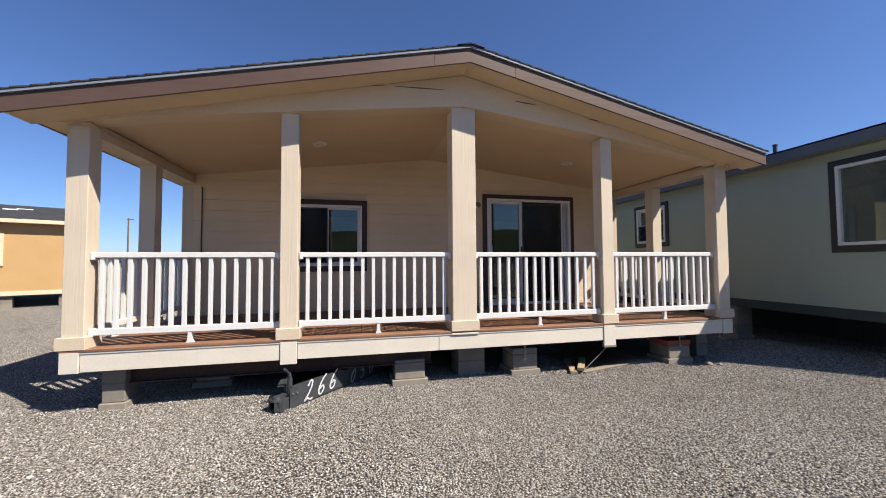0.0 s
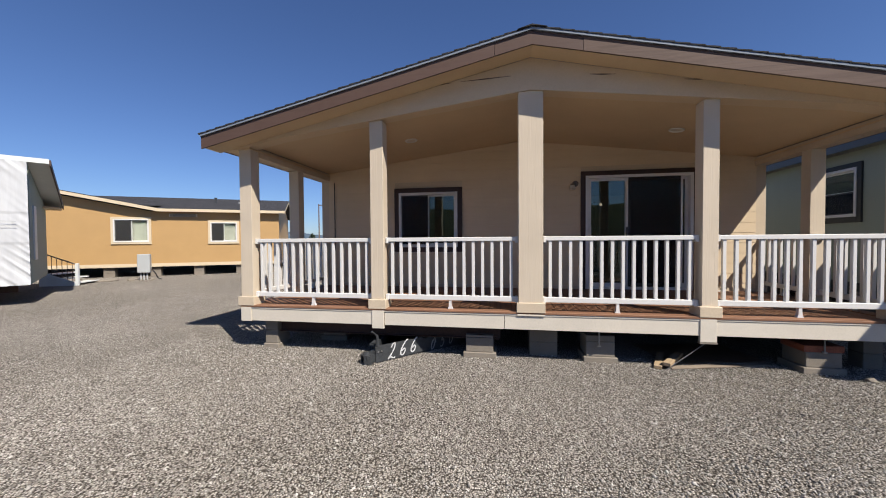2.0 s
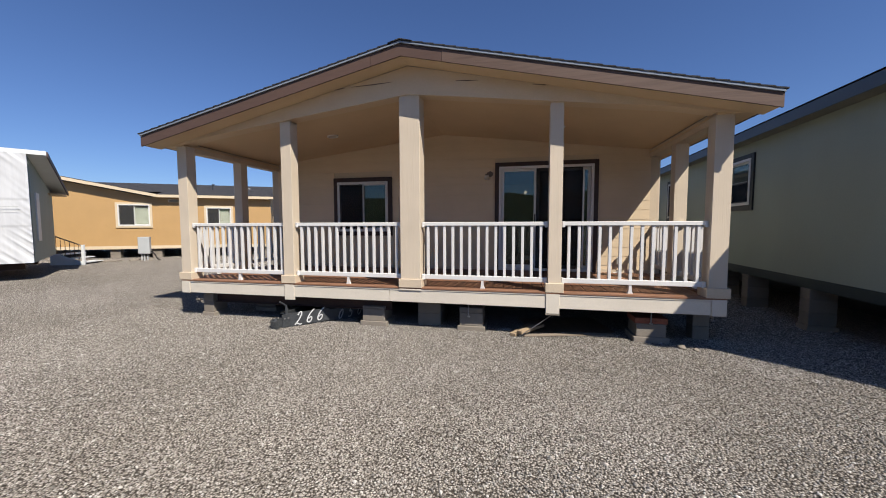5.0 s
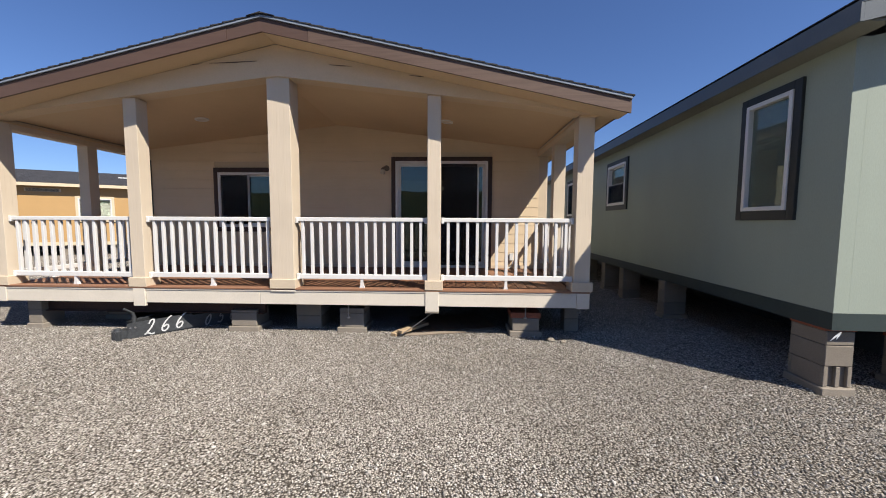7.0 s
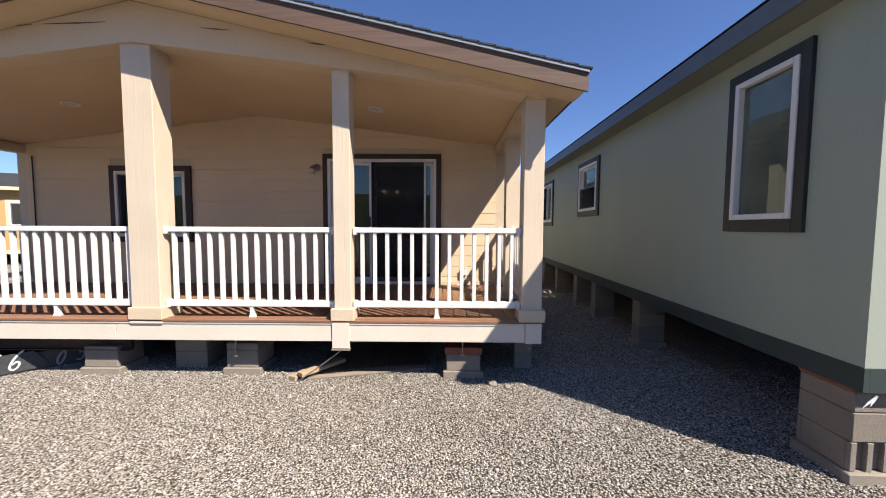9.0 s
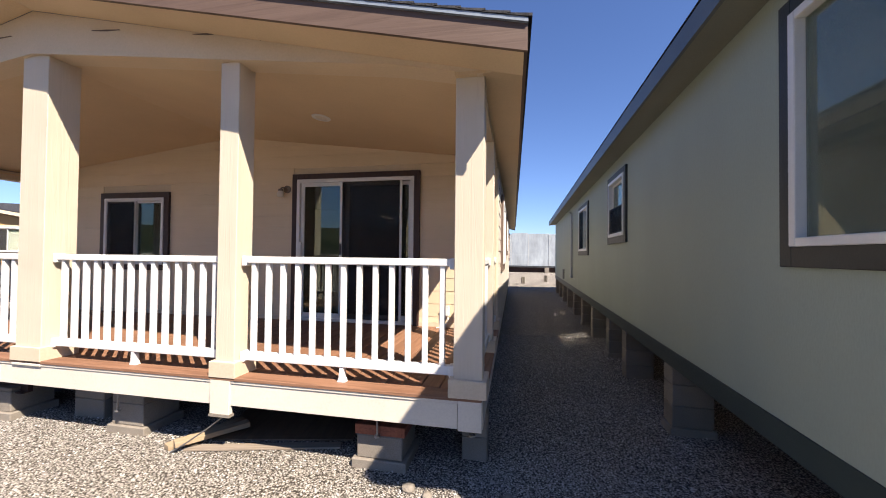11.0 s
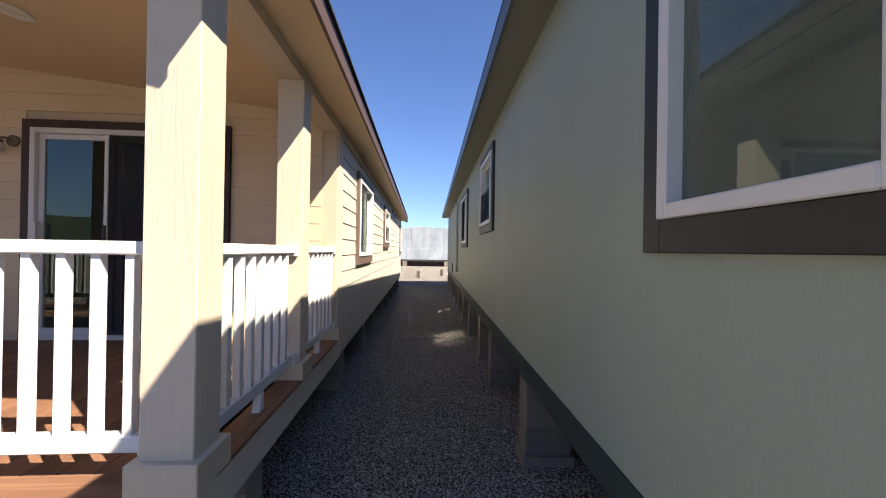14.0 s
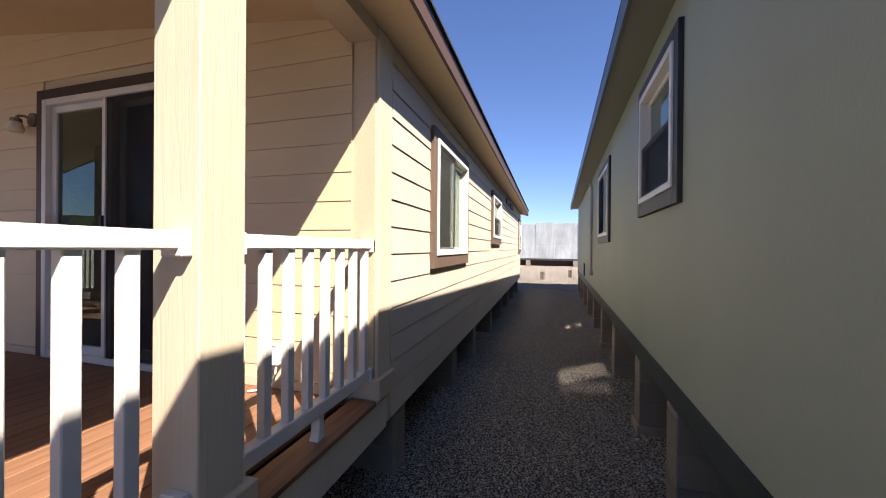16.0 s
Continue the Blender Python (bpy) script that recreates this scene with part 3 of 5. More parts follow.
# ---- windows and the sliding door ----
def window(parent, m, w, h, trim=0.09, sill=0.09, trim_mat=None, frame_mat=None, panes=2, style="slide", blind=False):
    """A framed window in its own plane: x along the wall, y into it, z up from the outer lower corner of the trim."""
    trim_mat, frame_mat = trim_mat or brown_trim, frame_mat or white_vinyl
    win = new("window")
    win.parent = parent
    win.matrix_world = m
    tr = [(0, trim, 0, h), (w - trim, w, 0, h), (trim, w - trim, h - trim, h), (trim, w - trim, 0, sill)]
    for x0, x1, z0, z1 in tr:
        part("trim", bx(x0, x1, -0.028, 0.02, z0, z1, bevel=0.003), trim_mat, win)
    a, b, c, d = trim, w - trim, sill, h - trim
    f = 0.045
    bm = bmesh.new()
    for x0, x1, z0, z1 in ((a, a + f, c, d), (b - f, b, c, d), (a + f, b - f, d - f, d), (a + f, b - f, c, c + f)):
        box(bm, x0, x1, -0.04, 0.07, z0, z1, bevel=0.004)
    part("frame", bm, frame_mat, win, "white vinyl window frame")
    s = 0.032
    if style == "slide":
        mid = (a + b) / 2
        leaves = [(a + f, mid + s / 2, c + f, d - f, 0.0), (mid - s / 2, b - f, c + f, d - f, 0.035)]
    elif style == "hung":
        mid = (c + d) / 2
        leaves = [(a + f, b - f, c + f, mid + s / 2, 0.0), (a + f, b - f, mid - s / 2, d - f, 0.035)]
    else:
        leaves = [(a + f, b - f, c + f, d - f, 0.01)]
    for x0, x1, z0, z1, y in leaves:
        bm = bmesh.new()
        if style != "fixed":
            for q in ((x0, x0 + s, z0, z1), (x1 - s, x1, z0, z1), (x0 + s, x1 - s, z1 - s, z1), (x0 + s, x1 - s, z0, z0 + s)):
                box(bm, q[0], q[1], y - 0.012, y + 0.018, q[2], q[3])
            part("sash", bm, frame_mat, win)
        else:
            bm.free()
            s = 0.0
        p = part("pane", bx(x0 + s, x1 - s, y, y + 0.004, z0 + s, z1 - s), clear_glass if blind else veiled_glass if trim_mat is dark_trim else glass, win)
        p.visible_shadow = False
    if style != "fixed":
        x0, x1, z0, z1, y = leaves[0]
        part("screen", bx(x0 + 0.01, x1 - 0.01, -0.026, -0.024, z0 + 0.01, z1 - 0.01), screen_mesh, win, "dark insect screen").visible_shadow = False
    if blind:
        bm = bmesh.new()
        z = c + f
        while z < d - f:
            box(bm, (a + b) / 2, b - f, 0.085, 0.10, z, z + 0.02)
            z += 0.026
        part("blind", bm, blind_white, win, "closed white slatted blind behind one sash")
    return win


window(house, pose(WIN[0], YW - 0.014, WIN[2]), WIN[1] - WIN[0], WIN[3] - WIN[2])
side_m = lambda h: Matrix.Translation((X1 + 0.014, h[0], h[2])) @ Matrix.Rotation(radians(90), 4, "Z")
for i, h in enumerate(SIDE_WINDOWS):
    window(house, side_m(h), h[1] - h[0], h[3] - h[2], trim_mat=grey_brown_trim, trim=0.085, sill=0.11, style="slide" if i == 0 else "hung", blind=i == 0)
for y in (13.55, 14.6):
    part("gable_vent", blocks((X1 - 0.012, X1 + 0.03, y, y + 0.75, 2.52, 2.66)), grey_brown_trim, house, "small brown eave vent")


def slider():
    x0, x1, z0, z1 = SLIDER
    d = new("sliding_door")
    d.parent = house
    d["label"] = "white sliding glass patio door with dark brown trim"
    y = YW - 0.016
    for a, b, c, e in ((x0, x0 + 0.08, z0 + 0.002, z1), (x1 - 0.08, x1, z0 + 0.002, z1), (x0 + 0.08, x1 - 0.08, z1 - 0.08, z1)):
        part("trim", bx(a, b, y - 0.026, y + 0.03, c, e, bevel=0.003), brown_trim, d, "dark brown trim board")
    a, b, c, e = x0 + 0.08, x1 - 0.08, z0 + 0.005, z1 - 0.08
    bm = bmesh.new()
    for q in ((a, a + 0.05, c, e), (b - 0.05, b, c, e), (a + 0.05, b - 0.05, e - 0.05, e), (a + 0.05, b - 0.05, c, c + 0.045)):
        box(bm, q[0], q[1], y - 0.035, y + 0.11, q[2], q[3], bevel=0.004)
    part("frame", bm, white_vinyl, d, "white vinyl door frame")
    mid = 2.62
    leaf = [(a + 0.05, mid + 0.02, 0.02, 0.05), (mid + 0.03, b - 0.05, 0.07, 0.05)]
    for l, r, yy, s in leaf:
        lo, hi = c + 0.045, e - 0.05
        bm = bmesh.new()
        for q in ((l, l + s, lo, hi), (r - s, r, lo, hi), (l + s, r - s, hi - s, hi), (l + s, r - s, lo, lo + s * 1.3)):
            box(bm, q[0], q[1], y + yy - 0.015, y + yy + 0.02, q[2], q[3], bevel=0.003)
        part("sash", bm, white_vinyl, d)
        p = part("pane", bx(l + s, r - s, y + yy, y + yy + 0.005, lo + s * 1.3, hi - s), glass, d)
        p.visible_shadow = False
    # insect screen frame in front of the fixed leaf, and the latch
    part("screen_frame", blocks((b - 0.20, b - 0.17, y - 0.03, y - 0.006, c + 0.05, e - 0.052), (2.60, 2.632, y - 0.03, y - 0.006, c + 0.05, e - 0.052)), white_vinyl, d, "slim white screen door frame")
    part("screen_mesh", bx(2.633, b - 0.201, y - 0.02, y - 0.018, c + 0.05, e - 0.052), screen_mesh, d, "dark insect screen")
    part("latch", blocks((2.60, 2.625, y - 0.05, y - 0.012, 1.50, 1.66), bevel=0.004), black_plastic, d, "black latch")
    part("pull", blocks((a + 0.065, a + 0.09, y - 0.055, y - 0.03, 1.48, 1.68), (a + 0.065, a + 0.09, y - 0.03, y - 0.01, 1.48, 1.51), (a + 0.065, a + 0.09, y - 0.03, y - 0.01, 1.65, 1.68)), white_vinyl, d, "white door pull")


slider()


# ---- railings ----
def railing(length, m, n, label="white porch railing with square balusters", foot=True, first=None, gap=None):
    r = thing("porch_railing", label, "railing", group="porch railings", at=m)
    part("top_rail", blocks((0, length, -0.032, 0.032, 0.884, 0.938), bevel=0.006), white_vinyl, r)
    part("bottom_rail", bx(0, length, -0.028, 0.028, 0.112, 0.178, bevel=0.005), white_vinyl, r)
    gap = gap or length / (n + 0.4)
    first = gap * 0.7 if first is None else first
    me = mesh_of("baluster", bx(-0.019, 0.019, -0.019, 0.019, 0.16, 0.89, bevel=0.003), white_vinyl)
    for i in range(n):
        b = new("baluster", me)
        b.parent, b.location.x = r, first + gap * i
    for x, s in ((0, 1), (length, -1)):
        for z0, z1 in ((0.862, 0.942), (0.100, 0.183)):
            a, b = sorted((x - s * 0.002, x + s * 0.035))
            part("bracket", bx(a, b, -0.042, 0.042, z0, z1, bevel=0.006), white_vinyl, r)
    if foot:
        bm = bmesh.new()
        prism(bm, [(length / 2 - 0.016, 0.112), (length / 2 + 0.016, 0.112), (length / 2 + 0.02, 0.03), (length / 2 + 0.034, 0.0), (length / 2 - 0.034, 0.0), (length / 2 - 0.02, 0.03)], "y", -0.022, 0.022)
        part("foot", bm, white_vinyl, r)
    return r


railing(1.755, pose(X0 + 0.185, 4.495, DECK + 0.002), 14)
railing(1.74, pose(-1.095, 4.495, DECK + 0.002), 14)
railing(1.755, pose(0.955, 4.495, DECK + 0.002), 14)
railing(1.715, pose(2.898, 4.495, DECK + 0.002), 13)
for x in (X1 - 0.062, X0 + 0.062):
    railing(1.015, pose(x, 4.585, DECK + 0.002, 0, 0, 90), 7, first=0.15, gap=0.1205)
    railing(0.985, pose(x, 5.765, DECK + 0.002, 0, 0, 90), 8, first=0.03, gap=0.128)

# ---- the grey house ----
GREY = pose(6.37, 2.93, 0, 0, 0, -1.9)
grey = thing("grey_house", "sage-grey manufactured house with charcoal trim and dark roof", "house", at=GREY)
GL, GW, GT, GB = 16.2, 8.2, 2.97, 0.51          # length, width, wall top, underside
G_WINDOWS = [(0.43, 1.19, 1.47, 2.82, "fixed"), (4.19, 5.27, 1.71, 2.755, "hung"), (7.2, 8.6, 1.54, 2.72, "slide")]


def grey_house():
    holes = [shrink(w[:4], 0.05) for w in G_WINDOWS]
    bm = bmesh.new()
    wall_cells(bm, 0.0, GL, GB + 0.15, GT, holes, lambda u, d, z: (d, u, z), 0.0, 0.12)
    part("wall", bm, grey_wall, grey, "smooth sage-grey painted side wall")
    rise = 0.22
    for y in (0.0, GL - 0.12):
        bm = bmesh.new()
        prism(bm, [(0.121, GB + 0.15), (GW - 0.121, GB + 0.15), (GW - 0.121, GT), (GW / 2, GT + rise * (GW / 2 - 0.1)), (0.121, GT)], "y", y, y + 0.12)
        part("wall", bm, grey_wall, grey, "smooth sage-grey gable wall")
    part("wall", bx(GW - 0.12, GW, 0.0, GL, GB + 0.15, GT), grey_wall, grey, "smooth sage-grey side wall")
    part("skirt_board", blocks((-0.006, 0.03, -0.006, GL, GB, GB + 0.148)), teal_trim, grey, "dark teal base trim board")
    part("skirt_board", blocks((0.031, GW, -0.006, 0.03, GB, GB + 0.148)), teal_trim, grey, "dark teal base trim board")
    part("floor_slab", bx(0.13, GW - 0.13, 0.13, GL - 0.13, GB + 0.06, GB + 0.16), inside_floor, grey, "dark floor inside")
    part("inner_ceiling", bx(0.12, GW - 0.12, 0.12, GL - 0.12, GT - 0.04, GT - 0.01), inside_wall, grey)
    part("partition", bx(3.4, 3.5, 0.12, GL - 0.12, GB + 0.16, GT - 0.04), inside_wall, grey)
    # roof: eaves at the overhang, dark fascia
    ov, t = 0.275, 0.15
    ze = GT - 0.03
    bm = bmesh.new()
    f = lambda d: ze + 0.155 + rise * d
    for s in (0, 1):
        px = (lambda d: -ov + d) if s == 0 else (lambda d: GW + ov - d)
        n = 28
        half = GW / 2 + ov
        for i in range(n):
            a, b = half * i / n, min(half, half * (i + 1.15) / n)
            prism(bm, [(px(a), f(a) + 0.016), (px(b), f(b) + 0.006), (px(b), f(b) + 0.012), (px(a), f(a) + 0.024)], "y", -0.32, GL + 0.32)
    sh = bm
    bm = bmesh.new()
    h2 = GW / 2 + ov
    prism(bm, [(-ov, f(0)), (GW / 2, f(h2)), (GW + ov, f(0)), (GW + ov, f(0) - 0.02), (GW / 2, f(h2) - 0.02), (-ov, f(0) - 0.02)], "y", -0.30, GL + 0.30)
    deck = part("roof", bm, slate_fascia, grey, "low roof with dark metal edge")
    tagged(part("shingles", sh, shingle, deck, "dark charcoal asphalt shingles"), kind="stuff")
    part("eave_fascia", bx(-ov, -ov + 0.025, -0.30, GL + 0.30, ze, ze + 0.135), slate_fascia, grey, "dark slate eave board")
    part("soffit", bx(-ov + 0.026, -0.001, -0.27, GL + 0.27, ze + 0.012, ze + 0.03), grey_soffit, grey, "grey-green eave soffit")
    for y in (-0.30, GL + 0.275):
        for s in (0, 1):
            px = (lambda d: -ov + d) if s == 0 else (lambda d: GW + ov - d)
            half = GW / 2 + ov
            bm = bmesh.new()
            prism(bm, [(px(0.026), ze), (px(half), ze + rise * half), (px(half), ze + rise * half + 0.135), (px(0.026), ze + 0.135)], "y", y, y + 0.025)
            part("rake_fascia", bm, slate_fascia, grey, "dark slate rake board")
    for h in G_WINDOWS:
        window(grey, GREY @ Matrix.Translation((-0.002, h[1], h[2])) @ Matrix.Rotation(radians(-90), 4, "Z"), h[1] - h[0], h[3] - h[2], trim=0.085, sill=0.10, trim_mat=dark_trim, style=h[4])
    # service conduit with its caps and the small breaker hatch
    bm = bmesh.new()
    tube(bm, (-0.04, 9.9, 0.95), (-0.04, 9.9, 2.75), 0.03)
    tube(bm, (-0.04, 9.9, 2.75), (-0.10, 9.9, 2.80), 0.035)
    tube(bm, (-0.04, 9.9, 0.9), (-0.04, 9.9, 0.98), 0.045)
    part("conduit", bm, box_grey, grey, "grey service pipe up the wall")
    part("hatch", bx(-0.025, 0.0, 12.2, 12.6, 0.72, 1.05), dark_trim, grey, "dark vent hatch")


grey_house()
# Added dark panels: they stop light from crossing below the two houses.
part("light_block_panel", bx(1.7, 1.74, 0.5, GL - 0.3, G, GB + 0.06), steel_dark, grey, "added dark panel that blocks light under the house")
part("light_block_panel", bx(X0 + 0.3, X1 - 0.5, 6.25, 6.29, G, 0.33), steel_dark, house, "added dark panel that blocks light under the house")
part("light_block_panel", bx(3.4, 3.44, 6.3, Y1 - 0.2, G, 0.33), steel_dark, house, "added dark panel that blocks light under the house")
pipe = bmesh.new()
tube(pipe, (3.14, 4.19, 3.6), (3.14, 4.19, 4.22), 0.045, 12)
tube(pipe, (3.14, 4.19, 4.22), (3.14, 4.19, 4.25), 0.055, 12)
part("vent_pipe", pipe, steel_dark, grey, "dark roof vent pipe")


# ---- concrete block piers ----
def pier(x, y, top, turn=0.0, wide=0.20, deep=0.40, label="stacked grey concrete block pier under the house", cap=None, pad=True, ribs=False, cap_h=0.026):
    p = thing("block_pier", label, "pier", group="block piers", at=pose(x, y, G, 0, 0, turn))
    z, i = -0.01, 0
    if pad:
        part("pad", bx(-wide * 0.6, wide * 0.6, -deep * 0.56, deep * 0.56, -0.02, 0.07, bevel=0.008), concrete, p, "flat concrete pad")
        z = 0.071
    h = top - G
    while z < h - cap_h - 0.01:
        hi = min(z + 0.19, h - (cap_h + 0.002 if cap else 0.002))
        if ribs and i == 0:
            # hollow block lying on its side: recessed ends with ribs
            body = part("block", bx(-wide / 2, wide / 2, -deep / 2 + 0.03, deep / 2 - 0.03, z, hi, bevel=0.006), concrete, p)
            for a in (-wide / 2, -0.02, wide / 2 - 0.04):
                part("rib", bx(a, a + 0.04, -deep / 2, -deep / 2 + 0.031, z + 0.002, hi - 0.002, bevel=0.004), concrete, body)
                part("rib", bx(a, a + 0.04, deep / 2 - 0.031, deep / 2, z + 0.002, hi - 0.002, bevel=0.004), concrete, body)
        else:
            part("block", bx(-wide / 2, wide / 2, -deep / 2, deep / 2, z, hi, bevel=0.007), concrete, p)
        z = hi + 0.002
        i += 1
        if hi >= h - cap_h - 0.005:
            break
    if cap:
        part("shim", bx(-wide * 0.55, wide * 0.55, -deep * 0.5, deep * 0.5, z, h, bevel=0.003), cap, p, "red-brown wooden shim")
    return p

# grey house: corner pier with red shim, then the row along the wall
def on_grey(x, y):
    p = GREY @ Vector((x, y, 0))
    return p.x, p.y


pier(*on_grey(0.14, 0.24), GB, -1.9, 0.24, 0.36, "grey hollow concrete block pier with red wooden shim", red_wood, ribs=True)
pier(*on_grey(1.05, 0.24), GB, -1.9, 0.30, 0.40, "grey concrete pier topped with red-brown timber", red_wood, cap_h=0.15)
pier(*on_grey(3.2, 0.24), GB, -1.9, 0.24, 0.36)
for y in (2.66, 4.22, 5.22, 6.68, 8.02, 9.5, 11.0, 12.5, 14.0, 15.6):
    pier(*on_grey(0.16, y + 0.1), GB, 88.1, 0.20, 0.34, pad=y in (2.66, 5.22, 8.02))
for y in (3.0, 6.0, 9.0, 12.0):
    pier(*on_grey(2.4, y), GB, 88.1)
part("chassis_beam", blocks((2.2, 2.36, 0.3, GL - 0.3, GB - 0.12, GB + 0.05), (5.6, 5.76, 0.3, GL - 0.3, GB - 0.12, GB + 0.05)), rusty, grey, "rusty steel chassis beam")
for lean, long in ((0.08, 0.085), (0.035, 0.075)):
    bm = bmesh.new()
    prism(bm, [(0.05, GB - 0.004), (0.060, GB - 0.004), (0.054 - lean * 0.5, GB - long * 0.6), (0.05 - lean, GB - long), (0.042 - lean * 0.6, GB - long * 0.6)], "y", -0.03, -0.026)
    part("torn_film", bm, wrap_white, grey, "torn strip of clear white plastic film")

# tan house: front piers and the rows behind
pier(-2.86, 4.68, 0.325, 0, 0.20, 0.30)
pier(-2.15, 5.25, 0.325, 0, 0.36, 0.36)
pier(0.15, 4.72, 0.20, 0, 0.36, 0.34)
pier(0.985, 4.95, 0.355, 0, 0.36, 0.40, pad=False)
pier(1.66, 4.76, 0.24, 0, 0.34, 0.36)
pier(4.04, 4.72, 0.22, 0, 0.36, 0.36, "grey concrete pier topped with red-brown timber", red_wood, cap_h=0.075)
pier(4.73, 4.90, 0.325, 0, 0.20, 0.20, pad=False)
for y in (7.15, 8.72, 9.9, 11.5, 13.0, 14.6, 16.2, 17.8):
    pier(4.63, y, 0.328, 90, 0.20, 0.34, pad=False)
for x in (-1.6, 2.2):
    for y in (6.6, 9.2, 11.8):
        pier(x, y, 0.25, 0, 0.36, 0.36)
for y in (8.0, 11.0, 14.0):
    pier(-3.0, y, 0.328, 90, 0.20, 0.34)
part("chassis_beam", blocks((-1.72, -1.55, 4.8, Y1 - 0.3, 0.19, 0.328), (2.12, 2.29, 4.9, Y1 - 0.3, 0.19, 0.328)), rusty, house, "rusty steel chassis beam")
part("cross_beam", blocks((-2.9, 0.42, 4.62, 4.66, 0.150, 0.322), (-2.9, 0.42, 4.58, 4.66, 0.140, 0.152)), rusty, house, "rust-brown steel channel below the rim")
for x, z in ((1.63, 0.13), (4.03, 0.16), (4.74, 0.24)):
    bm = bmesh.new()
    tube(bm, (x, 4.52, 0.36), (x, 4.52, z), 0.008, 8)
    tube(bm, (x, 4.52, z), (x, 4.52, z - 0.015), 0.024, 6)
    part("anchor_bolt", bm, steel, house, "hanging threaded steel bolt")
part("end_cap", bx(2.69, 2.875, 4.378, 4.43, 0.235, 0.2545), concrete, house, "chipped end of a sawn post")


# ---- porch fittings ----
def ceiling_light(x, y):
    z = ceil_z(x)
    tilt = math.degrees(math.atan(0.121)) * (1 if x < XR else -1)
    l = thing("ceiling_light", "round white recessed light in the porch ceiling", "light", group="porch ceiling lights", at=pose(x, y, z - 0.002, 0, -tilt, 0))
    bm = bmesh.new()
    n = 28
    for r0, r1, z0, z1 in ((0.075, 0.098, -0.012, -0.012), (0.098, 0.102, -0.012, 0.0), (0.062, 0.075, 0.0, -0.012)):
        a = [bm.verts.new((r0 * math.cos(2 * math.pi * i / n), r0 * math.sin(2 * math.pi * i / n), z0)) for i in range(n)]
        b = [bm.verts.new((r1 * math.cos(2 * math.pi * i / n), r1 * math.sin(2 * math.pi * i / n), z1)) for i in range(n)]
        for i in range(n):
            bm.faces.new((a[i], a[(i + 1) % n], b[(i + 1) % n], b[i]))
    part("ring", bm, white_vinyl, l)
    bm = bmesh.new()
    tube(bm, (0, 0, -0.004), (0, 0, 0.0), 0.064, 24)
    part("lens", bm, lamp_glass, l, "frosted lens, unlit")


ceiling_light(-1.0, 5.5)
ceiling_light(2.93, 5.56)


def wall_lamp(x, y, z, m=None):
    l = thing("wall_lamp", "small bronze wall lamp with frosted glass shade", "lamp", at=m or pose(x, y, z))
    bm = bmesh.new()
    tube(bm, (0, 0.0, 0), (0, -0.02, 0), 0.055, 20)
    part("back_plate", bm, bronze, l)
    bm = bmesh.new()
    pts = [Vector((0, -0.02, 0.0)), Vector((-0.025, -0.05, 0.02)), Vector((-0.05, -0.075, 0.015)), Vector((-0.06, -0.08, -0.01))]
    for a, b in zip(pts, pts[1:]):
        tube(bm, a, b, 0.011, 8)
    tube(bm, (-0.06, -0.08, -0.005), (-0.06, -0.08, -0.035), 0.034, 14, 0.036)
    part("arm", bm, bronze, l)
    bm = bmesh.new()
    for (r0, z0), (r1, z1) in zip(((0.036, -0.036), (0.046, -0.06), (0.05, -0.09)), ((0.046, -0.06), (0.05, -0.09), (0.04, -0.115))):
        tube(bm, (-0.06, -0.08, z1), (-0.06, -0.08, z0), r1, 18, r0)
    part("shade", bm, lamp_glass, l, "frosted glass shade, unlit")


wall_lamp(1.745, YW - 0.008, 2.455)


def outlet():
    o = thing("wall_outlet", "white weatherproof outlet box low on the siding with cable", "outlet", at=pose(4.15, YW - 0.012, 0.70))
    part("cover", bx(-0.042, 0.042, -0.06, 0.0, 0, 0.135, bevel=0.012), white_vinyl, o)
    part("hinge", bx(-0.038, 0.038, -0.064, -0.052, 0.127, 0.142), white_vinyl, o)
    bm = bmesh.new()
    pts = [Vector((0.02, -0.04, 0.005)), Vector((0.03, -0.06, -0.05)), Vector((0.01, -0.08, -0.10)), Vector((-0.04, -0.09, -0.135)), Vector((-0.12, -0.12, -0.145))]
    for a, b in zip(pts, pts[1:]):
        tube(bm, a, b, 0.007, 6)
    part("cable", bm, white_vinyl, o)


outlet()


def chandelier():
    c = thing("chandelier", "small dark chandelier with three lit bulbs inside", "chandelier", at=pose(2.55, 9.0, 2.25))
    bm = bmesh.new()
    tube(bm, (0, 0, 0.46), (0, 0, 0.0), 0.01, 8)
    tube(bm, (0, 0, 0.44), (0, 0, 0.462), 0.06, 14)
    for k in range(3):
        a = k * 2.094
        tube(bm, (0, 0, 0.03), (0.2 * math.cos(a), 0.2 * math.sin(a), 0.0), 0.008, 6)
    part("arms", bm, bronze, c)
    for k in range(3):
        a = k * 2.094
        bm = bmesh.new()
        bmesh.ops.create_uvsphere(bm, u_segments=12, v_segments=8, radius=0.035, matrix=Matrix.Translation((0.2 * math.cos(a), 0.2 * math.sin(a), 0.03)))
        part("bulb", bm, bulb, c, "warm lit bulb")


chandelier()
bm = bmesh.new()
tube(bm, (-2.93, YW - 0.016, 1.25), (-2.93, YW - 0.016, 2.62), 0.009, 8)
thing("wall_cable", "thin dark cable running down the porch siding", "cable", bm, black_plastic)


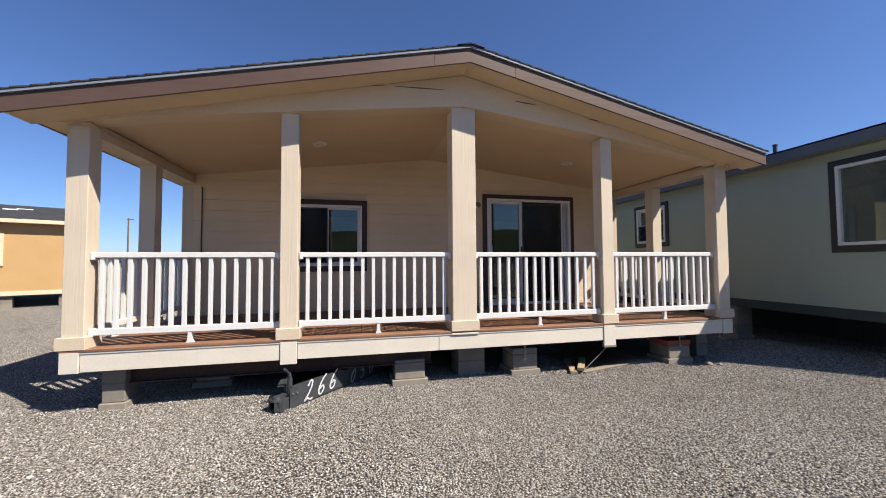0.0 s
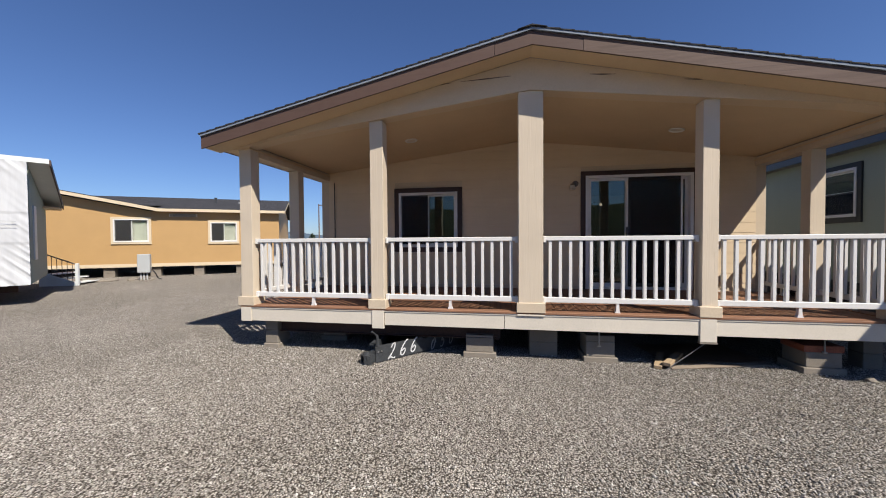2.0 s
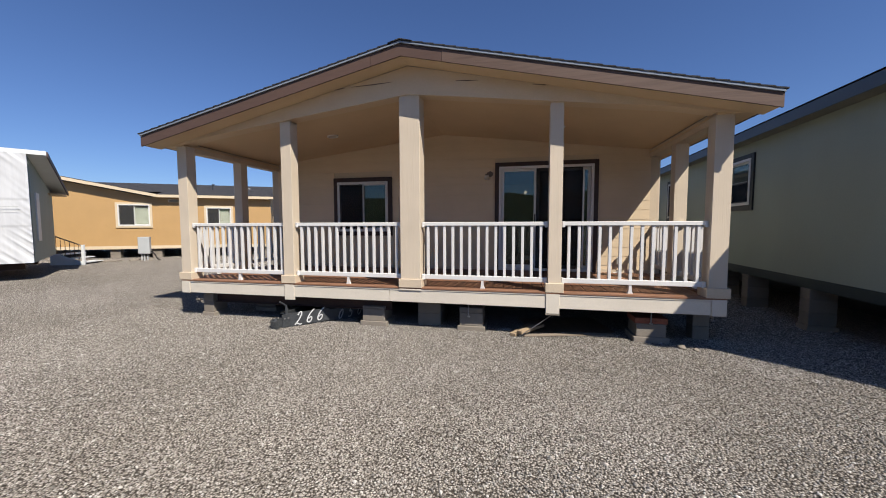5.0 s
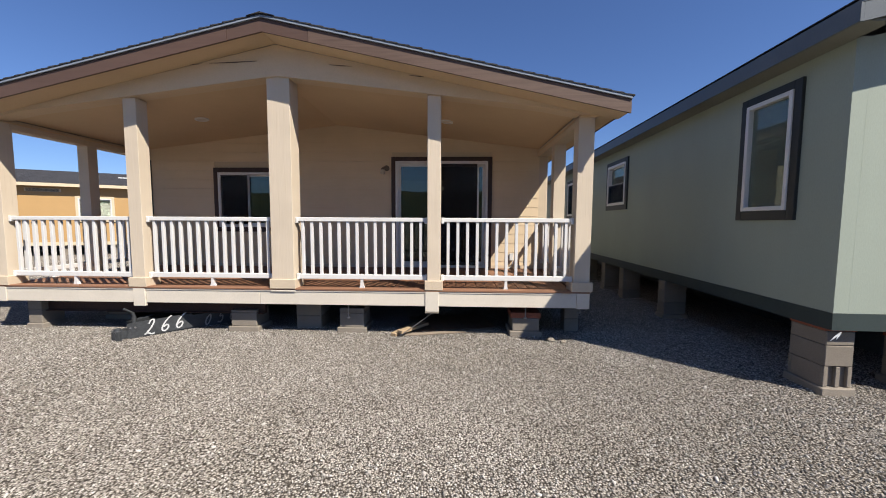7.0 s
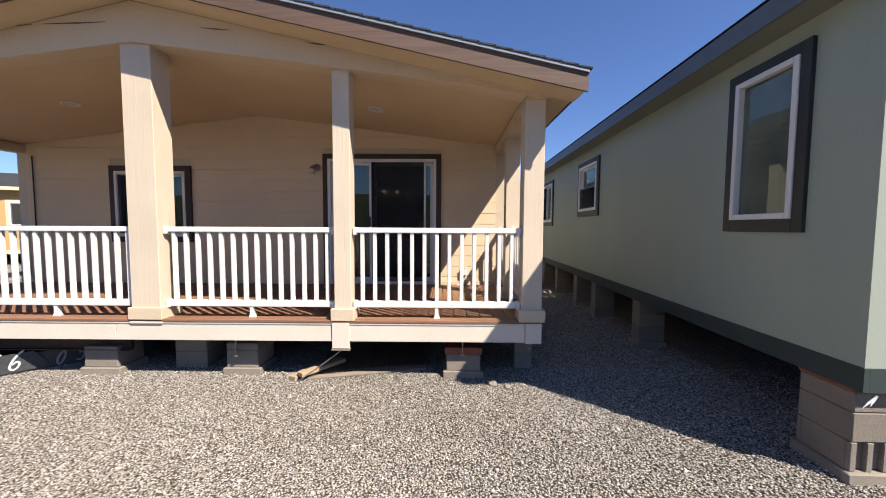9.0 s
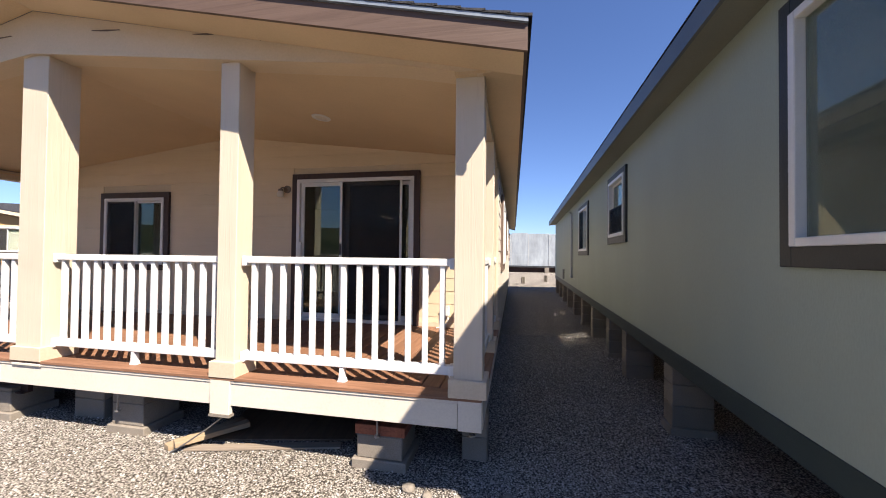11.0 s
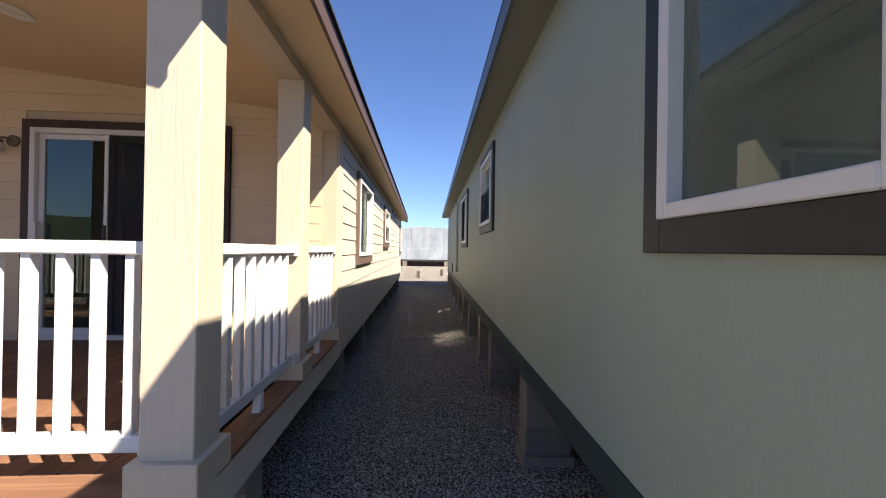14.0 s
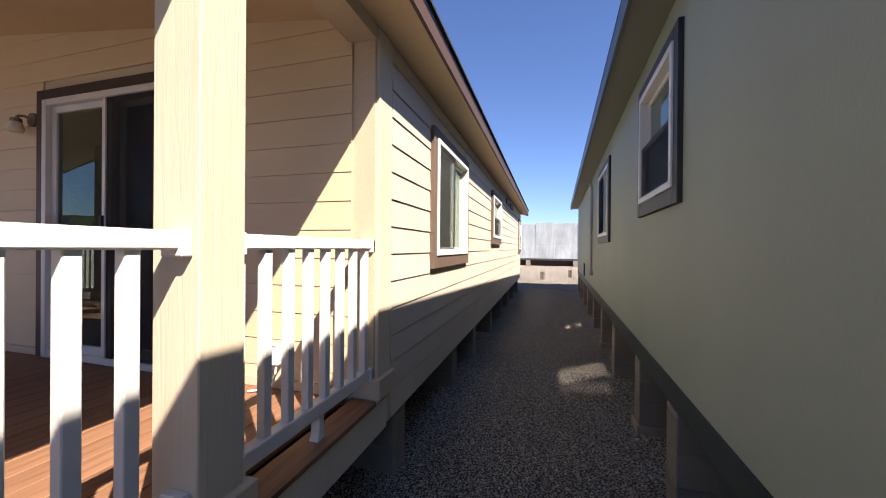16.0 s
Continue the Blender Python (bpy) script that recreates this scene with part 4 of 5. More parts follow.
# ---- trailer tongue in front of the porch ----
DIGITS = {
    "2": ((0.15, 0.72), (0.28, 0.94), (0.50, 0.96), (0.56, 0.75), (0.40, 0.40), (0.12, 0.10), (0.0, 0.0), (0.25, 0.10), (0.60, 0.0), (0.85, 0.03)),
    "6": ((0.75, 1.0), (0.45, 0.80), (0.20, 0.45), (0.15, 0.15), (0.35, 0.0), (0.60, 0.08), (0.68, 0.30), (0.50, 0.42), (0.25, 0.28)),
    "0": ((0.50, 0.95), (0.20, 0.70), (0.10, 0.30), (0.30, 0.02), (0.55, 0.20), (0.65, 0.65), (0.50, 0.95)),
    "5": ((0.80, 0.98), (0.35, 0.90), (0.25, 0.55), (0.55, 0.60), (0.65, 0.30), (0.45, 0.02), (0.10, 0.08)),
}


def brushed(text, m, size, step, width, material, parent):
    """Numbers brushed on by hand: a flat ribbon of paint of uneven width for each digit."""
    rnd = random.Random(text)
    for k, ch in enumerate(text):
        pts = [Vector((p[0] * 0.62 + 0.22 * p[1], 0, p[1])) * size for p in DIGITS[ch]]
        line = [pts[0]]
        for a, b, c, d in zip([pts[0], *pts], pts, pts[1:], [*pts[2:], pts[-1]]):
            for u in (0.25, 0.5, 0.75, 1.0):
                line.append(0.5 * (2 * b + (c - a) * u + (2 * a - 5 * b + 4 * c - d) * u * u + (3 * b - a - 3 * c + d) * u ** 3))
        bm = bmesh.new()
        rows = []
        for n, p in enumerate(line):
            t = (line[min(n + 1, len(line) - 1)] - line[max(n - 1, 0)]).normalized()
            side = Vector((-t.z, 0, t.x)) * width * (0.42 + 0.16 * rnd.random())
            rows.append((bm.verts.new(p + side + Vector((0, -0.0008, 0))), bm.verts.new(p - side + Vector((0, -0.0008, 0)))))
        for (a, b), (c, d) in zip(rows, rows[1:]):
            bm.faces.new((a, b, d, c))
        ob = part("painted_number", bm, material, parent)
        ob.matrix_local = m @ Matrix.Translation((k * step, 0, 0.012 * k))


def tongue():
    t = thing("trailer_tongue", "dark grey steel trailer tongue on gravel, painted 266 050", "trailer tongue", at=pose(-1.17, 4.13, G - 0.02, 0, 0, 46.5))
    L, H = 1.75, 0.215
    prof = [(-0.035, 0.02), (0.045, 0.02), (0.045, 0.03), (-0.022, 0.03), (-0.022, H - 0.01), (0.045, H - 0.01), (0.045, H), (-0.035, H)]
    bm = bmesh.new()
    prism(bm, prof, "x", 0.09, L)
    part("beam", bm, steel_dark, t, "dark grey channel beam")
    bm = bmesh.new()
    prism(bm, prof, "x", 0.05, L)
    bmesh.ops.transform(bm, matrix=pose(0.02, 0.09, 0, 0, 0, 46), verts=bm.verts)
    part("beam", bm, steel_dark, t)
    # side plate with a torch-cut end
    bm = bmesh.new()
    prism(bm, [(0.02, 0.03), (0.84, 0.05), (0.80, 0.12), (0.71, 0.245), (0.30, 0.235), (0.02, 0.225), (0.02, 0.14), (0.05, 0.135), (0.02, 0.13)], "y", -0.055, -0.036)
    part("side_plate", bm, steel_dark, t, "flat steel plate with the white number 266")
    bm = bmesh.new()
    prism(bm, [(-0.13, -0.02), (-0.09, -0.05), (0.03, -0.04), (0.18, 0.02), (0.18, 0.12), (0.05, 0.13), (-0.10, 0.10), (-0.13, 0.07)], "z", 0.125, 0.14)
    prism(bm, [(-0.13, -0.02), (-0.09, -0.05), (0.02, -0.04), (0.02, -0.02), (-0.085, -0.03), (-0.11, -0.01)], "z", 0.04, 0.127)
    prism(bm, [(-0.13, 0.07), (-0.10, 0.10), (0.02, 0.11), (0.02, 0.09), (-0.09, 0.08), (-0.115, 0.06)], "z", 0.04, 0.127)
    tube(bm, (-0.07, 0.03, 0.125), (-0.07, 0.03, 0.165), 0.045, 18, 0.035)
    part("coupler", bm, steel_dark, t, "cast coupler head")
    bm = bmesh.new()
    tube(bm, (-0.06, -0.03, 0.0), (-0.07, -0.02, 0.13), 0.03, 8, 0.05)
    part("ball_cup", bm, steel_dark, t)
    bm = bmesh.new()
    tube(bm, (0.10, 0.06, 0.13), (0.10, 0.06, 0.29), 0.026, 14)
    tube(bm, (0.10, 0.06, 0.29), (0.09, 0.055, 0.345), 0.018, 10)
    tube(bm, (0.09, 0.055, 0.34), (0.0, 0.01, 0.415), 0.013, 10)
    part("jack_post", bm, steel_dark, t)
    for k in (0.05, 0.10):
        bm = bmesh.new()
        tube(bm, (k, -0.056, 0.165), (k, -0.066, 0.165), 0.012, 6)
        part("bolt", bm, steel, t)
    brushed("266", pose(0.19, -0.056, 0.050), 0.195, 0.160, 0.018, white_chalk, t)
    brushed("050", pose(0.86, -0.0365, 0.040), 0.16, 0.16, 0.018, grey_chalk, t)


tongue()


# ---- scraps under the porch edge ----
def scraps():
    for m, l, lab in ((pose(2.30, 4.40, G + 0.004, 0, 0, 66), 0.62, "sawn lumber offcut lying on the gravel under the porch"), (pose(2.385, 4.38, G + 0.048, 0, 0, 54), 0.55, "sawn lumber offcut stacked on another")):
        thing("lumber_offcut", lab, "lumber", bx(0, l, 0, 0.085, 0, 0.042, bevel=0.003), raw_wood, group="lumber offcuts", at=m)
    thing("plank", "long thin weathered plank lying at the porch edge", "plank", bx(0, 1.25, 0, 0.09, 0, 0.016, bevel=0.002), grey_wood, at=pose(2.42, 4.42, G + 0.006, 0, 0, 14))
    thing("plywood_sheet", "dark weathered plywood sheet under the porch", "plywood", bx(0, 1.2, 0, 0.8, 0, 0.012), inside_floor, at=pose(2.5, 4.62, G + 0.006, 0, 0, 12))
    bm = bmesh.new()
    pts = [Vector((2.80, 4.45, 0.24)), Vector((2.62, 4.44, 0.10)), Vector((2.45, 4.42, -0.02)), Vector((2.33, 4.38, G + 0.004))]
    for a, b in zip(pts, pts[1:]):
        tube(bm, a, b, 0.006, 6)
    thing("loose_wire", "thin pale wire hanging from the porch rim", "wire", bm, steel)
    for x, y, s in ((4.33, 4.35, 0.05), (4.47, 4.30, 0.035), (5.0, 4.4, 0.03)):
        bm = bmesh.new()
        bmesh.ops.create_icosphere(bm, subdivisions=2, radius=s)
        for v in bm.verts:
            v.co *= 1 + 0.25 * noise.noise(v.co * 30)
            v.co.z *= 0.65
        thing("stone", "rounded grey stone lying on the gravel", "stone", bm, concrete, group="loose stones", at=pose(x, y, G + s * 0.35))


scraps()

# ---- the ochre house across the lot ----
OCH = pose(-16.6, 13.0, 0, 0, 0, 30)
ochre = thing("ochre_house", "ochre manufactured house with cream trim and dark roof", "house", at=OCH)


def ochre_house():
    a, b, top = -9.0, 6.75, 2.86
    wins = [(0.0, 1.47, 1.37, 2.58), (3.68, 4.98, 1.36, 2.47)]
    bm = bmesh.new()
    wall_cells(bm, a, b, 0.49, top, [shrink(w, 0.06) for w in wins], lambda u, d, z: (u, d, z), 0.0, 0.12)
    part("wall", bm, orange_wall, ochre, "flat ochre painted wall")
    bm = bmesh.new()
    prism(bm, [(-6.5, top), (1.45, top), (-2.5, top + 0.78)], "y", 0.0, 0.12)
    part("gable", bm, orange_wall, ochre)
    for q in ((b - 0.12, b, 0.12, 8.0, 0.49, top), (a, a + 0.12, 0.12, 8.0, 0.49, top), (a, b, 8.0, 8.12, 0.49, top)):
        part("wall", bx(*q), orange_wall, ochre)
    bm = bmesh.new()
    prism(bm, [(0.0, top), (8.12, top), (4.06, top + 0.9)], "x", b - 0.12, b)
    part("gable", bm, orange_wall, ochre)
    part("base_trim", blocks((a, b + 0.01, -0.02, 0.1, 0.34, 0.49)), orange_trim, ochre, "cream base trim board")
    part("floor_slab", bx(a + 0.1, b - 0.1, 0.1, 8.0, 0.36, 0.5), inside_floor, ochre)
    bm = bmesh.new()
    prism(bm, [(-0.3, top + 0.11), (4.06, top + 1.03), (8.42, top + 0.11), (8.42, top + 0.13), (4.06, top + 1.05), (-0.3, top + 0.13)], "x", 1.76, b + 0.3)
    part("roof", bm, shingle, ochre, "dark shingle roof")
    bm = bmesh.new()
    prism(bm, [(0.6, top + 0.30), (4.06, top + 1.03), (8.42, top + 0.11), (8.42, top + 0.13), (4.06, top + 1.05), (0.6, top + 0.32)], "x", a - 0.3, 1.759)
    part("roof", bm, shingle, ochre, "dark shingle roof")
    bm = bmesh.new()
    prism(bm, [(-6.8, top + 0.13), (-2.5, top + 0.98), (1.8, top + 0.13), (1.8, top + 0.15), (-2.5, top + 1.0), (-6.8, top + 0.15)], "y", -0.34, 3.5)
    part("cross_gable", bm, shingle, ochre, "dark shingle cross gable")
    part("eave_fascia", bx(1.75, b + 0.3, -0.32, -0.29, top - 0.02, top + 0.11), orange_trim, ochre, "cream eave board")
    for s in (-1, 1):
        bm = bmesh.new()
        prism(bm, [(-2.5, top + 0.83), (-2.5 + s * 4.3, top - 0.02), (-2.5 + s * 4.3, top + 0.12), (-2.5, top + 0.97)], "y", -0.36, -0.33)
        part("rake_fascia", bm, orange_trim, ochre, "cream rake board")
    part("soffit", bx(1.78, b + 0.28, -0.29, -0.001, top - 0.01, top + 0.01), orange_trim, ochre)
    bm = bmesh.new()
    prism(bm, [(-0.3, top + 0.0), (-0.3, top + 0.10), (4.06, top + 1.0), (8.4, top + 0.10), (8.4, top), (4.06, top + 0.9)], "x", b + 0.27, b + 0.30)
    part("rake_fascia", bm, orange_trim, ochre, "cream rake board")
    for w in wins:
        window(ochre, OCH @ Matrix.Translation((w[0], -0.02, w[2])), w[1] - w[0], w[3] - w[2], trim=0.09, sill=0.09, trim_mat=orange_trim, blind=True)
    v = part("vent", bx(2.15, 3.25, -0.03, 0.0, 2.62, 2.76), orange_trim, ochre, "long eave vent")
    bm = bmesh.new()
    for i in range(4):
        box(bm, 2.2, 3.2, -0.036, -0.03, 2.635 + i * 0.03, 2.65 + i * 0.03)
    part("slats", bm, black_plastic, v)
    bm = bmesh.new()
    tube(bm, (3.6, 2.0, 3.3), (3.6, 2.0, 3.72), 0.05, 12)
    tube(bm, (3.6, 2.0, 3.72), (3.6, 2.0, 3.76), 0.075, 12)
    part("vent_pipe", bm, steel_dark, ochre, "short roof vent pipe")
    part("roof_vent", blocks((4.6, 5.0, 2.2, 2.45, 3.42, 3.56), (4.9, 5.35, 2.6, 2.85, 3.5, 3.63), bevel=0.02), wrap_white, ochre, "pale roof vent caps")


ochre_house()
wall_lamp(0, 0, 0, OCH @ pose(-3.0, -0.001, 2.35))
for x in (-5.6, -2.6, -0.15, 1.55, 3.25, 5.0, 6.5):
    q = OCH @ Vector((x, 0.25, 0))
    pier(q.x, q.y, 0.338, 30, 0.40, 0.30, "pale concrete block pier under the ochre house", pad=False)


def utility_box():
    u = thing("utility_box", "light grey steel electrical pedestal on short legs", "utility box", at=pose(-14.15, 12.35, G, 0, 0, 34))
    part("cabinet", bx(-0.21, 0.21, -0.12, 0.12, 0.30, 1.06, bevel=0.015), box_grey, u)
    part("door_panel", bx(-0.19, 0.19, -0.128, -0.12, 0.33, 1.03, bevel=0.004), box_grey, u)
    for x in (-0.12, -0.02, 0.09):
        bm = bmesh.new()
        tube(bm, (x, 0, 0), (x, 0, 0.31), 0.03, 10)
        part("conduit", bm, box_grey, u)
    bm = bmesh.new()
    pts = [Vector((0.15, 0, 0.36)), Vector((0.26, 0, 0.42)), Vector((0.36, 0.02, 0.26)), Vector((0.44, 0.05, 0.05)), Vector((0.56, 0.06, 0.02))]
    for p, q in zip(pts, pts[1:]):
        tube(bm, p, q, 0.022, 8)
    part("cable", bm, black_plastic, u, "thick black cable")
    for i in range(7):
        bm = bmesh.new()
        bmesh.ops.create_icosphere(bm, subdivisions=2, radius=0.07 + 0.02 * (i % 3))
        for v in bm.verts:
            v.co *= 1 + 0.3 * noise.noise(v.co * 14 + Vector((i, 0, 0)))
            v.co.z *= 0.6
        a = i * 0.9
        thing("stone", "rounded grey stone lying on the gravel", "stone", bm, concrete, group="loose stones", at=pose(-14.15 + 0.45 * math.cos(a), 12.2 + 0.3 * math.sin(a), G + 0.03))


utility_box()

# ---- half house wrapped in white sheeting ----
WR = pose(-11.3, 7.0, 0, 0, 0, 53.4)
wrapped = thing("wrapped_house", "half house on wheels wrapped in white plastic sheeting", "house", at=WR)


def wrapped_house():
    L, W, z0, zt, zl = 13.0, 4.1, 0.40, 3.48, 2.72
    m, nt, b = shader("creased_white_film", 0.35, 0, 0.5)
    cr = grain(nt, 5.5, (1, 0.2, 0.10), 4, 0.55)
    cr.inputs["Vector"].links[0].from_node.inputs["Rotation"].default_value = (0, radians(-38), 0)
    cr.inputs["Distortion"].default_value = 0.15
    nt.links.new(ramp(nt, cr.outputs[0], [(0.35, (0.45, 0.46, 0.47)), (0.6, (0.51, 0.52, 0.525))]).outputs[0], b.inputs["Base Color"])
    bump(nt, b, cr.outputs[0], 0.2, 0.02)
    bm = bmesh.new()
    nx, nz = 190, 90
    rows = []
    for i in range(nx + 1):
        col = []
        for j in range(nz + 1):
            x, z = -L * (i / nx) ** 2.2, z0 + (zt - z0) * j / nz
            pull = max(0.0, noise.noise((x * 0.5, z * 0.6, 4)) + 0.25)
            fold = 1 - abs(noise.noise(((x + z) * 4.6, (x - z) * 0.35, 7))) * 3
            d = 0.02 * noise.noise((x * 1.2, z * 0.8, 2)) + 0.075 * pull * max(0.0, fold) + 0.012 * ((z > 1.45) + (z > 2.2))
            col.append(bm.verts.new((x, -0.03 - d, z)))
        rows.append(col)
    for i in range(nx):
        for j in range(nz):
            bm.faces.new((rows[i][j], rows[i][j + 1], rows[i + 1][j + 1], rows[i + 1][j]))
    for f in bm.faces:
        f.smooth = True
    part("sheeting", bm, m, wrapped, "white plastic film pulled in diagonal creases")
    part("frame_wall", bx(-L, -0.02, 0.05, 0.15, z0, zt), wrap_white, wrapped)
    bm = bmesh.new()
    for x, w, z in ((-0.45, 0.5, 1.98), (-0.5, 0.6, 1.88), (-3.2, 0.6, 1.98), (-3.2, 0.8, 1.86)):
        box(bm, x - w / 2, x + w / 2, -0.115, -0.114, z, z + 0.014)
    part("print", bm, box_grey, wrapped, "faint grey printing on the film, unreadable")
    bm = bmesh.new()
    prism(bm, [(0.151, z0), (W, z0), (W, zl - 0.1), (0.151, zt - 0.05)], "x", -0.12, 0.0)
    prism(bm, [(0.151, z0), (W, z0), (W, zl - 0.1), (0.151, zt - 0.05)], "x", -L, -L + 0.12)
    box(bm, -L + 0.12, -0.12, W - 0.12, W, z0, zl - 0.1)
    part("wall", bm, grey_wall, wrapped, "grey end wall")
    bm = bmesh.new()
    prism(bm, [(-0.02, zt), (W + 0.35, zl - 0.08), (W + 0.35, zl + 0.02), (-0.02, zt + 0.12)], "x", -L - 0.2, 0.38)
    part("roof", bm, wrap_white, wrapped, "roof under white film")
    bm = bmesh.new()
    prism(bm, [(0.0, zt - 0.05), (W + 0.33, zl - 0.12), (W + 0.33, zl + 0.0), (0.0, zt + 0.10)], "x", 0.381, 0.41)
    part("rake_fascia", bm, brown_fascia, wrapped, "dark brown rake board")
    part("soffit", blocks((-L, 0.36, 3.2, W + 0.3, zl - 0.16, zl - 0.11)), tan_ceiling, wrapped)
    part("chassis", blocks((-L - 1.0, -0.3, 0.8, 0.95, 0.16, z0), (-L, -0.3, 2.8, 2.95, 0.16, z0)), rusty, wrapped, "dark steel chassis")
    part("end_window", blocks((0.0, 0.03, 0.75, 1.25, 1.0, 2.45)), wrap_white, wrapped, "pale sheeted window in the end wall")
    for x in (-5.2, -6.2, -7.2):
        w = new("wheel")
        w.parent = wrapped
        w.matrix_local = pose(x, 0.55, G + 0.36)
        bm = bmesh.new()
        tube(bm, (0, -0.1, 0), (0, 0.1, 0), 0.36, 28)
        part("tyre", bm, black_plastic, w)
        bm = bmesh.new()
        tube(bm, (0, -0.115, 0), (0, -0.09, 0), 0.2, 20)
        part("rim", bm, steel, w)
    bm = bmesh.new()
    tube(bm, (-0.9, -0.05, 0.42), (-0.86, -0.10, 0.1), 0.007, 6)
    tube(bm, (-0.86, -0.10, 0.1), (-0.78, -0.1, G + 0.02), 0.007, 6)
    part("loose_strap", bm, box_grey, wrapped, "loose grey strap hanging down")


wrapped_house()
for x in (-1.2, -4.0, -9.5):
    q = WR @ Vector((x, 0.87, 0))
    pier(q.x, q.y, 0.16, 53, 0.40, 0.40, "concrete block stack under the wrapped house", pad=False)


def steps():
    s = thing("entry_steps", "white wooden entry steps with dark slim handrail", "steps", at=pose(-15.75, 10.05, G, 0, 0, 22))
    for i in range(3):
        part("tread", bx(0.32 * i, 0.32 * i + 0.36, 0, 1.1, 0.40 - 0.17 * i, 0.44 - 0.17 * i, bevel=0.004), wrap_white, s)
    bm = bmesh.new()
    prism(bm, [(-0.1, 0.0), (1.05, 0.0), (1.05, 0.10), (-0.1, 0.52)], "y", -0.03, 0.0)
    part("stringer", bm, wrap_white, s)
    part("post", bx(0.98, 1.07, -0.04, 0.05, 0, 0.80, bevel=0.006), wrap_white, s)
    bm = bmesh.new()
    tube(bm, (-0.1, 0, 1.22), (1.02, 0, 0.76), 0.022, 8)
    part("handrail", bm, bronze, s)
    for i in range(7):
        bm = bmesh.new()
        x = -0.05 + i * 0.155
        tube(bm, (x, 0, 0.48 - 0.36 * (x + 0.1)), (x, 0, 1.20 - 0.41 * (x + 0.1)), 0.009, 6)
        part("baluster", bm, bronze, s)


steps()
thing("paving_slab", "pale flat concrete slab lying on the gravel", "slab", bx(-0.45, 0.45, -0.25, 0.25, 0, 0.05, bevel=0.01), concrete, at=pose(-15.3, 11.6, G + 0.004, 0, 0, 30))


# ---- beyond the alley ----
def far_building():
    f = thing("sheeted_building", "long low building covered in translucent grey sheeting", "building", at=pose(6.0, 38.0, 0))
    i, x = 0, -12.0
    while x < 14.0:
        w = 1.25 + 0.35 * ((i * 7) % 3)
        for z0, z1 in ((0.56, 1.55 + 0.1 * (i % 3)), (1.53 + 0.1 * (i % 3), 3.62 + 0.06 * ((i * 5) % 3))):
            part("sheet", bx(x, x + w - 0.015, -0.012 * (i % 2) - (0.006 if z0 < 1 else 0), 0.05, z0, z1, bevel=0.01), wrap_grey, f, "pale grey plastic sheet")
        part("batten", bx(x + w - 0.03, x + w + 0.02, -0.035, -0.02, 0.56, 3.6), box_grey, f)
        x += w
        i += 1
    part("body", bx(-12, 14.5, 0.06, 8, 0.56, 3.6), wrap_grey, f)
    part("base_beam", bx(-12, 14.5, -0.03, 0.4, 0.40, 0.55), steel_dark, f, "dark steel sill")
    part("lower_beam", bx(-12, 14.5, 0.3, 0.6, -0.08, 0.39), rusty, f, "rust-brown chassis beam")
    for x in (-6, -2, 2, 6, 10):
        part("support", bx(x, x + 0.4, -0.1, 0.25, G, 0.39), concrete, f)


far_building()


def standing_block(x, y, turn):
    b = thing("concrete_block", "pale hollow concrete block standing on the gravel", "block", group="blocks behind the houses", at=pose(x, y, G + 0.002, 0, 0, turn))
    part("shell", blocks((-0.1, -0.035, 0, 0.2, 0, 0.40), (0.035, 0.1, 0, 0.2, 0, 0.40), (-0.035, 0.035, 0.0, 0.2, 0, 0.05), (-0.035, 0.035, 0, 0.2, 0.175, 0.225), (-0.035, 0.035, 0, 0.2, 0.35, 0.40), (-0.035, 0.035, 0.15, 0.2, 0.05, 0.35)), concrete, b)


standing_block(5.6, 23.4, 8)
standing_block(7.0, 25.3, -14)
for m, l in ((pose(5.75, 19.4, G + 0.005, 0, 0, -12), 0.9), (pose(6.4, 18.9, G + 0.03, 0, 4, -48), 1.1)):
    thing("scrap_board", "pale scrap board lying at the end of the alley", "board", bx(-l / 2, l / 2, -0.06, 0.06, 0, 0.02, bevel=0.003), concrete, group="scrap boards", at=m)


def far_pole():
    p = thing("utility_pole", "tall wooden utility pole with a crossarm far off", "pole", at=pose(-47.8, 88.1, G))
    bm = bmesh.new()
    tube(bm, (0, 0, 0), (0, 0, 11.3), 0.17, 10, 0.13)
    part("shaft", bm, inside_floor, p)
    part("crossarm", bx(-0.2, 1.0, -0.08, 0.08, 10.9, 11.1), inside_floor, p)


far_pole()


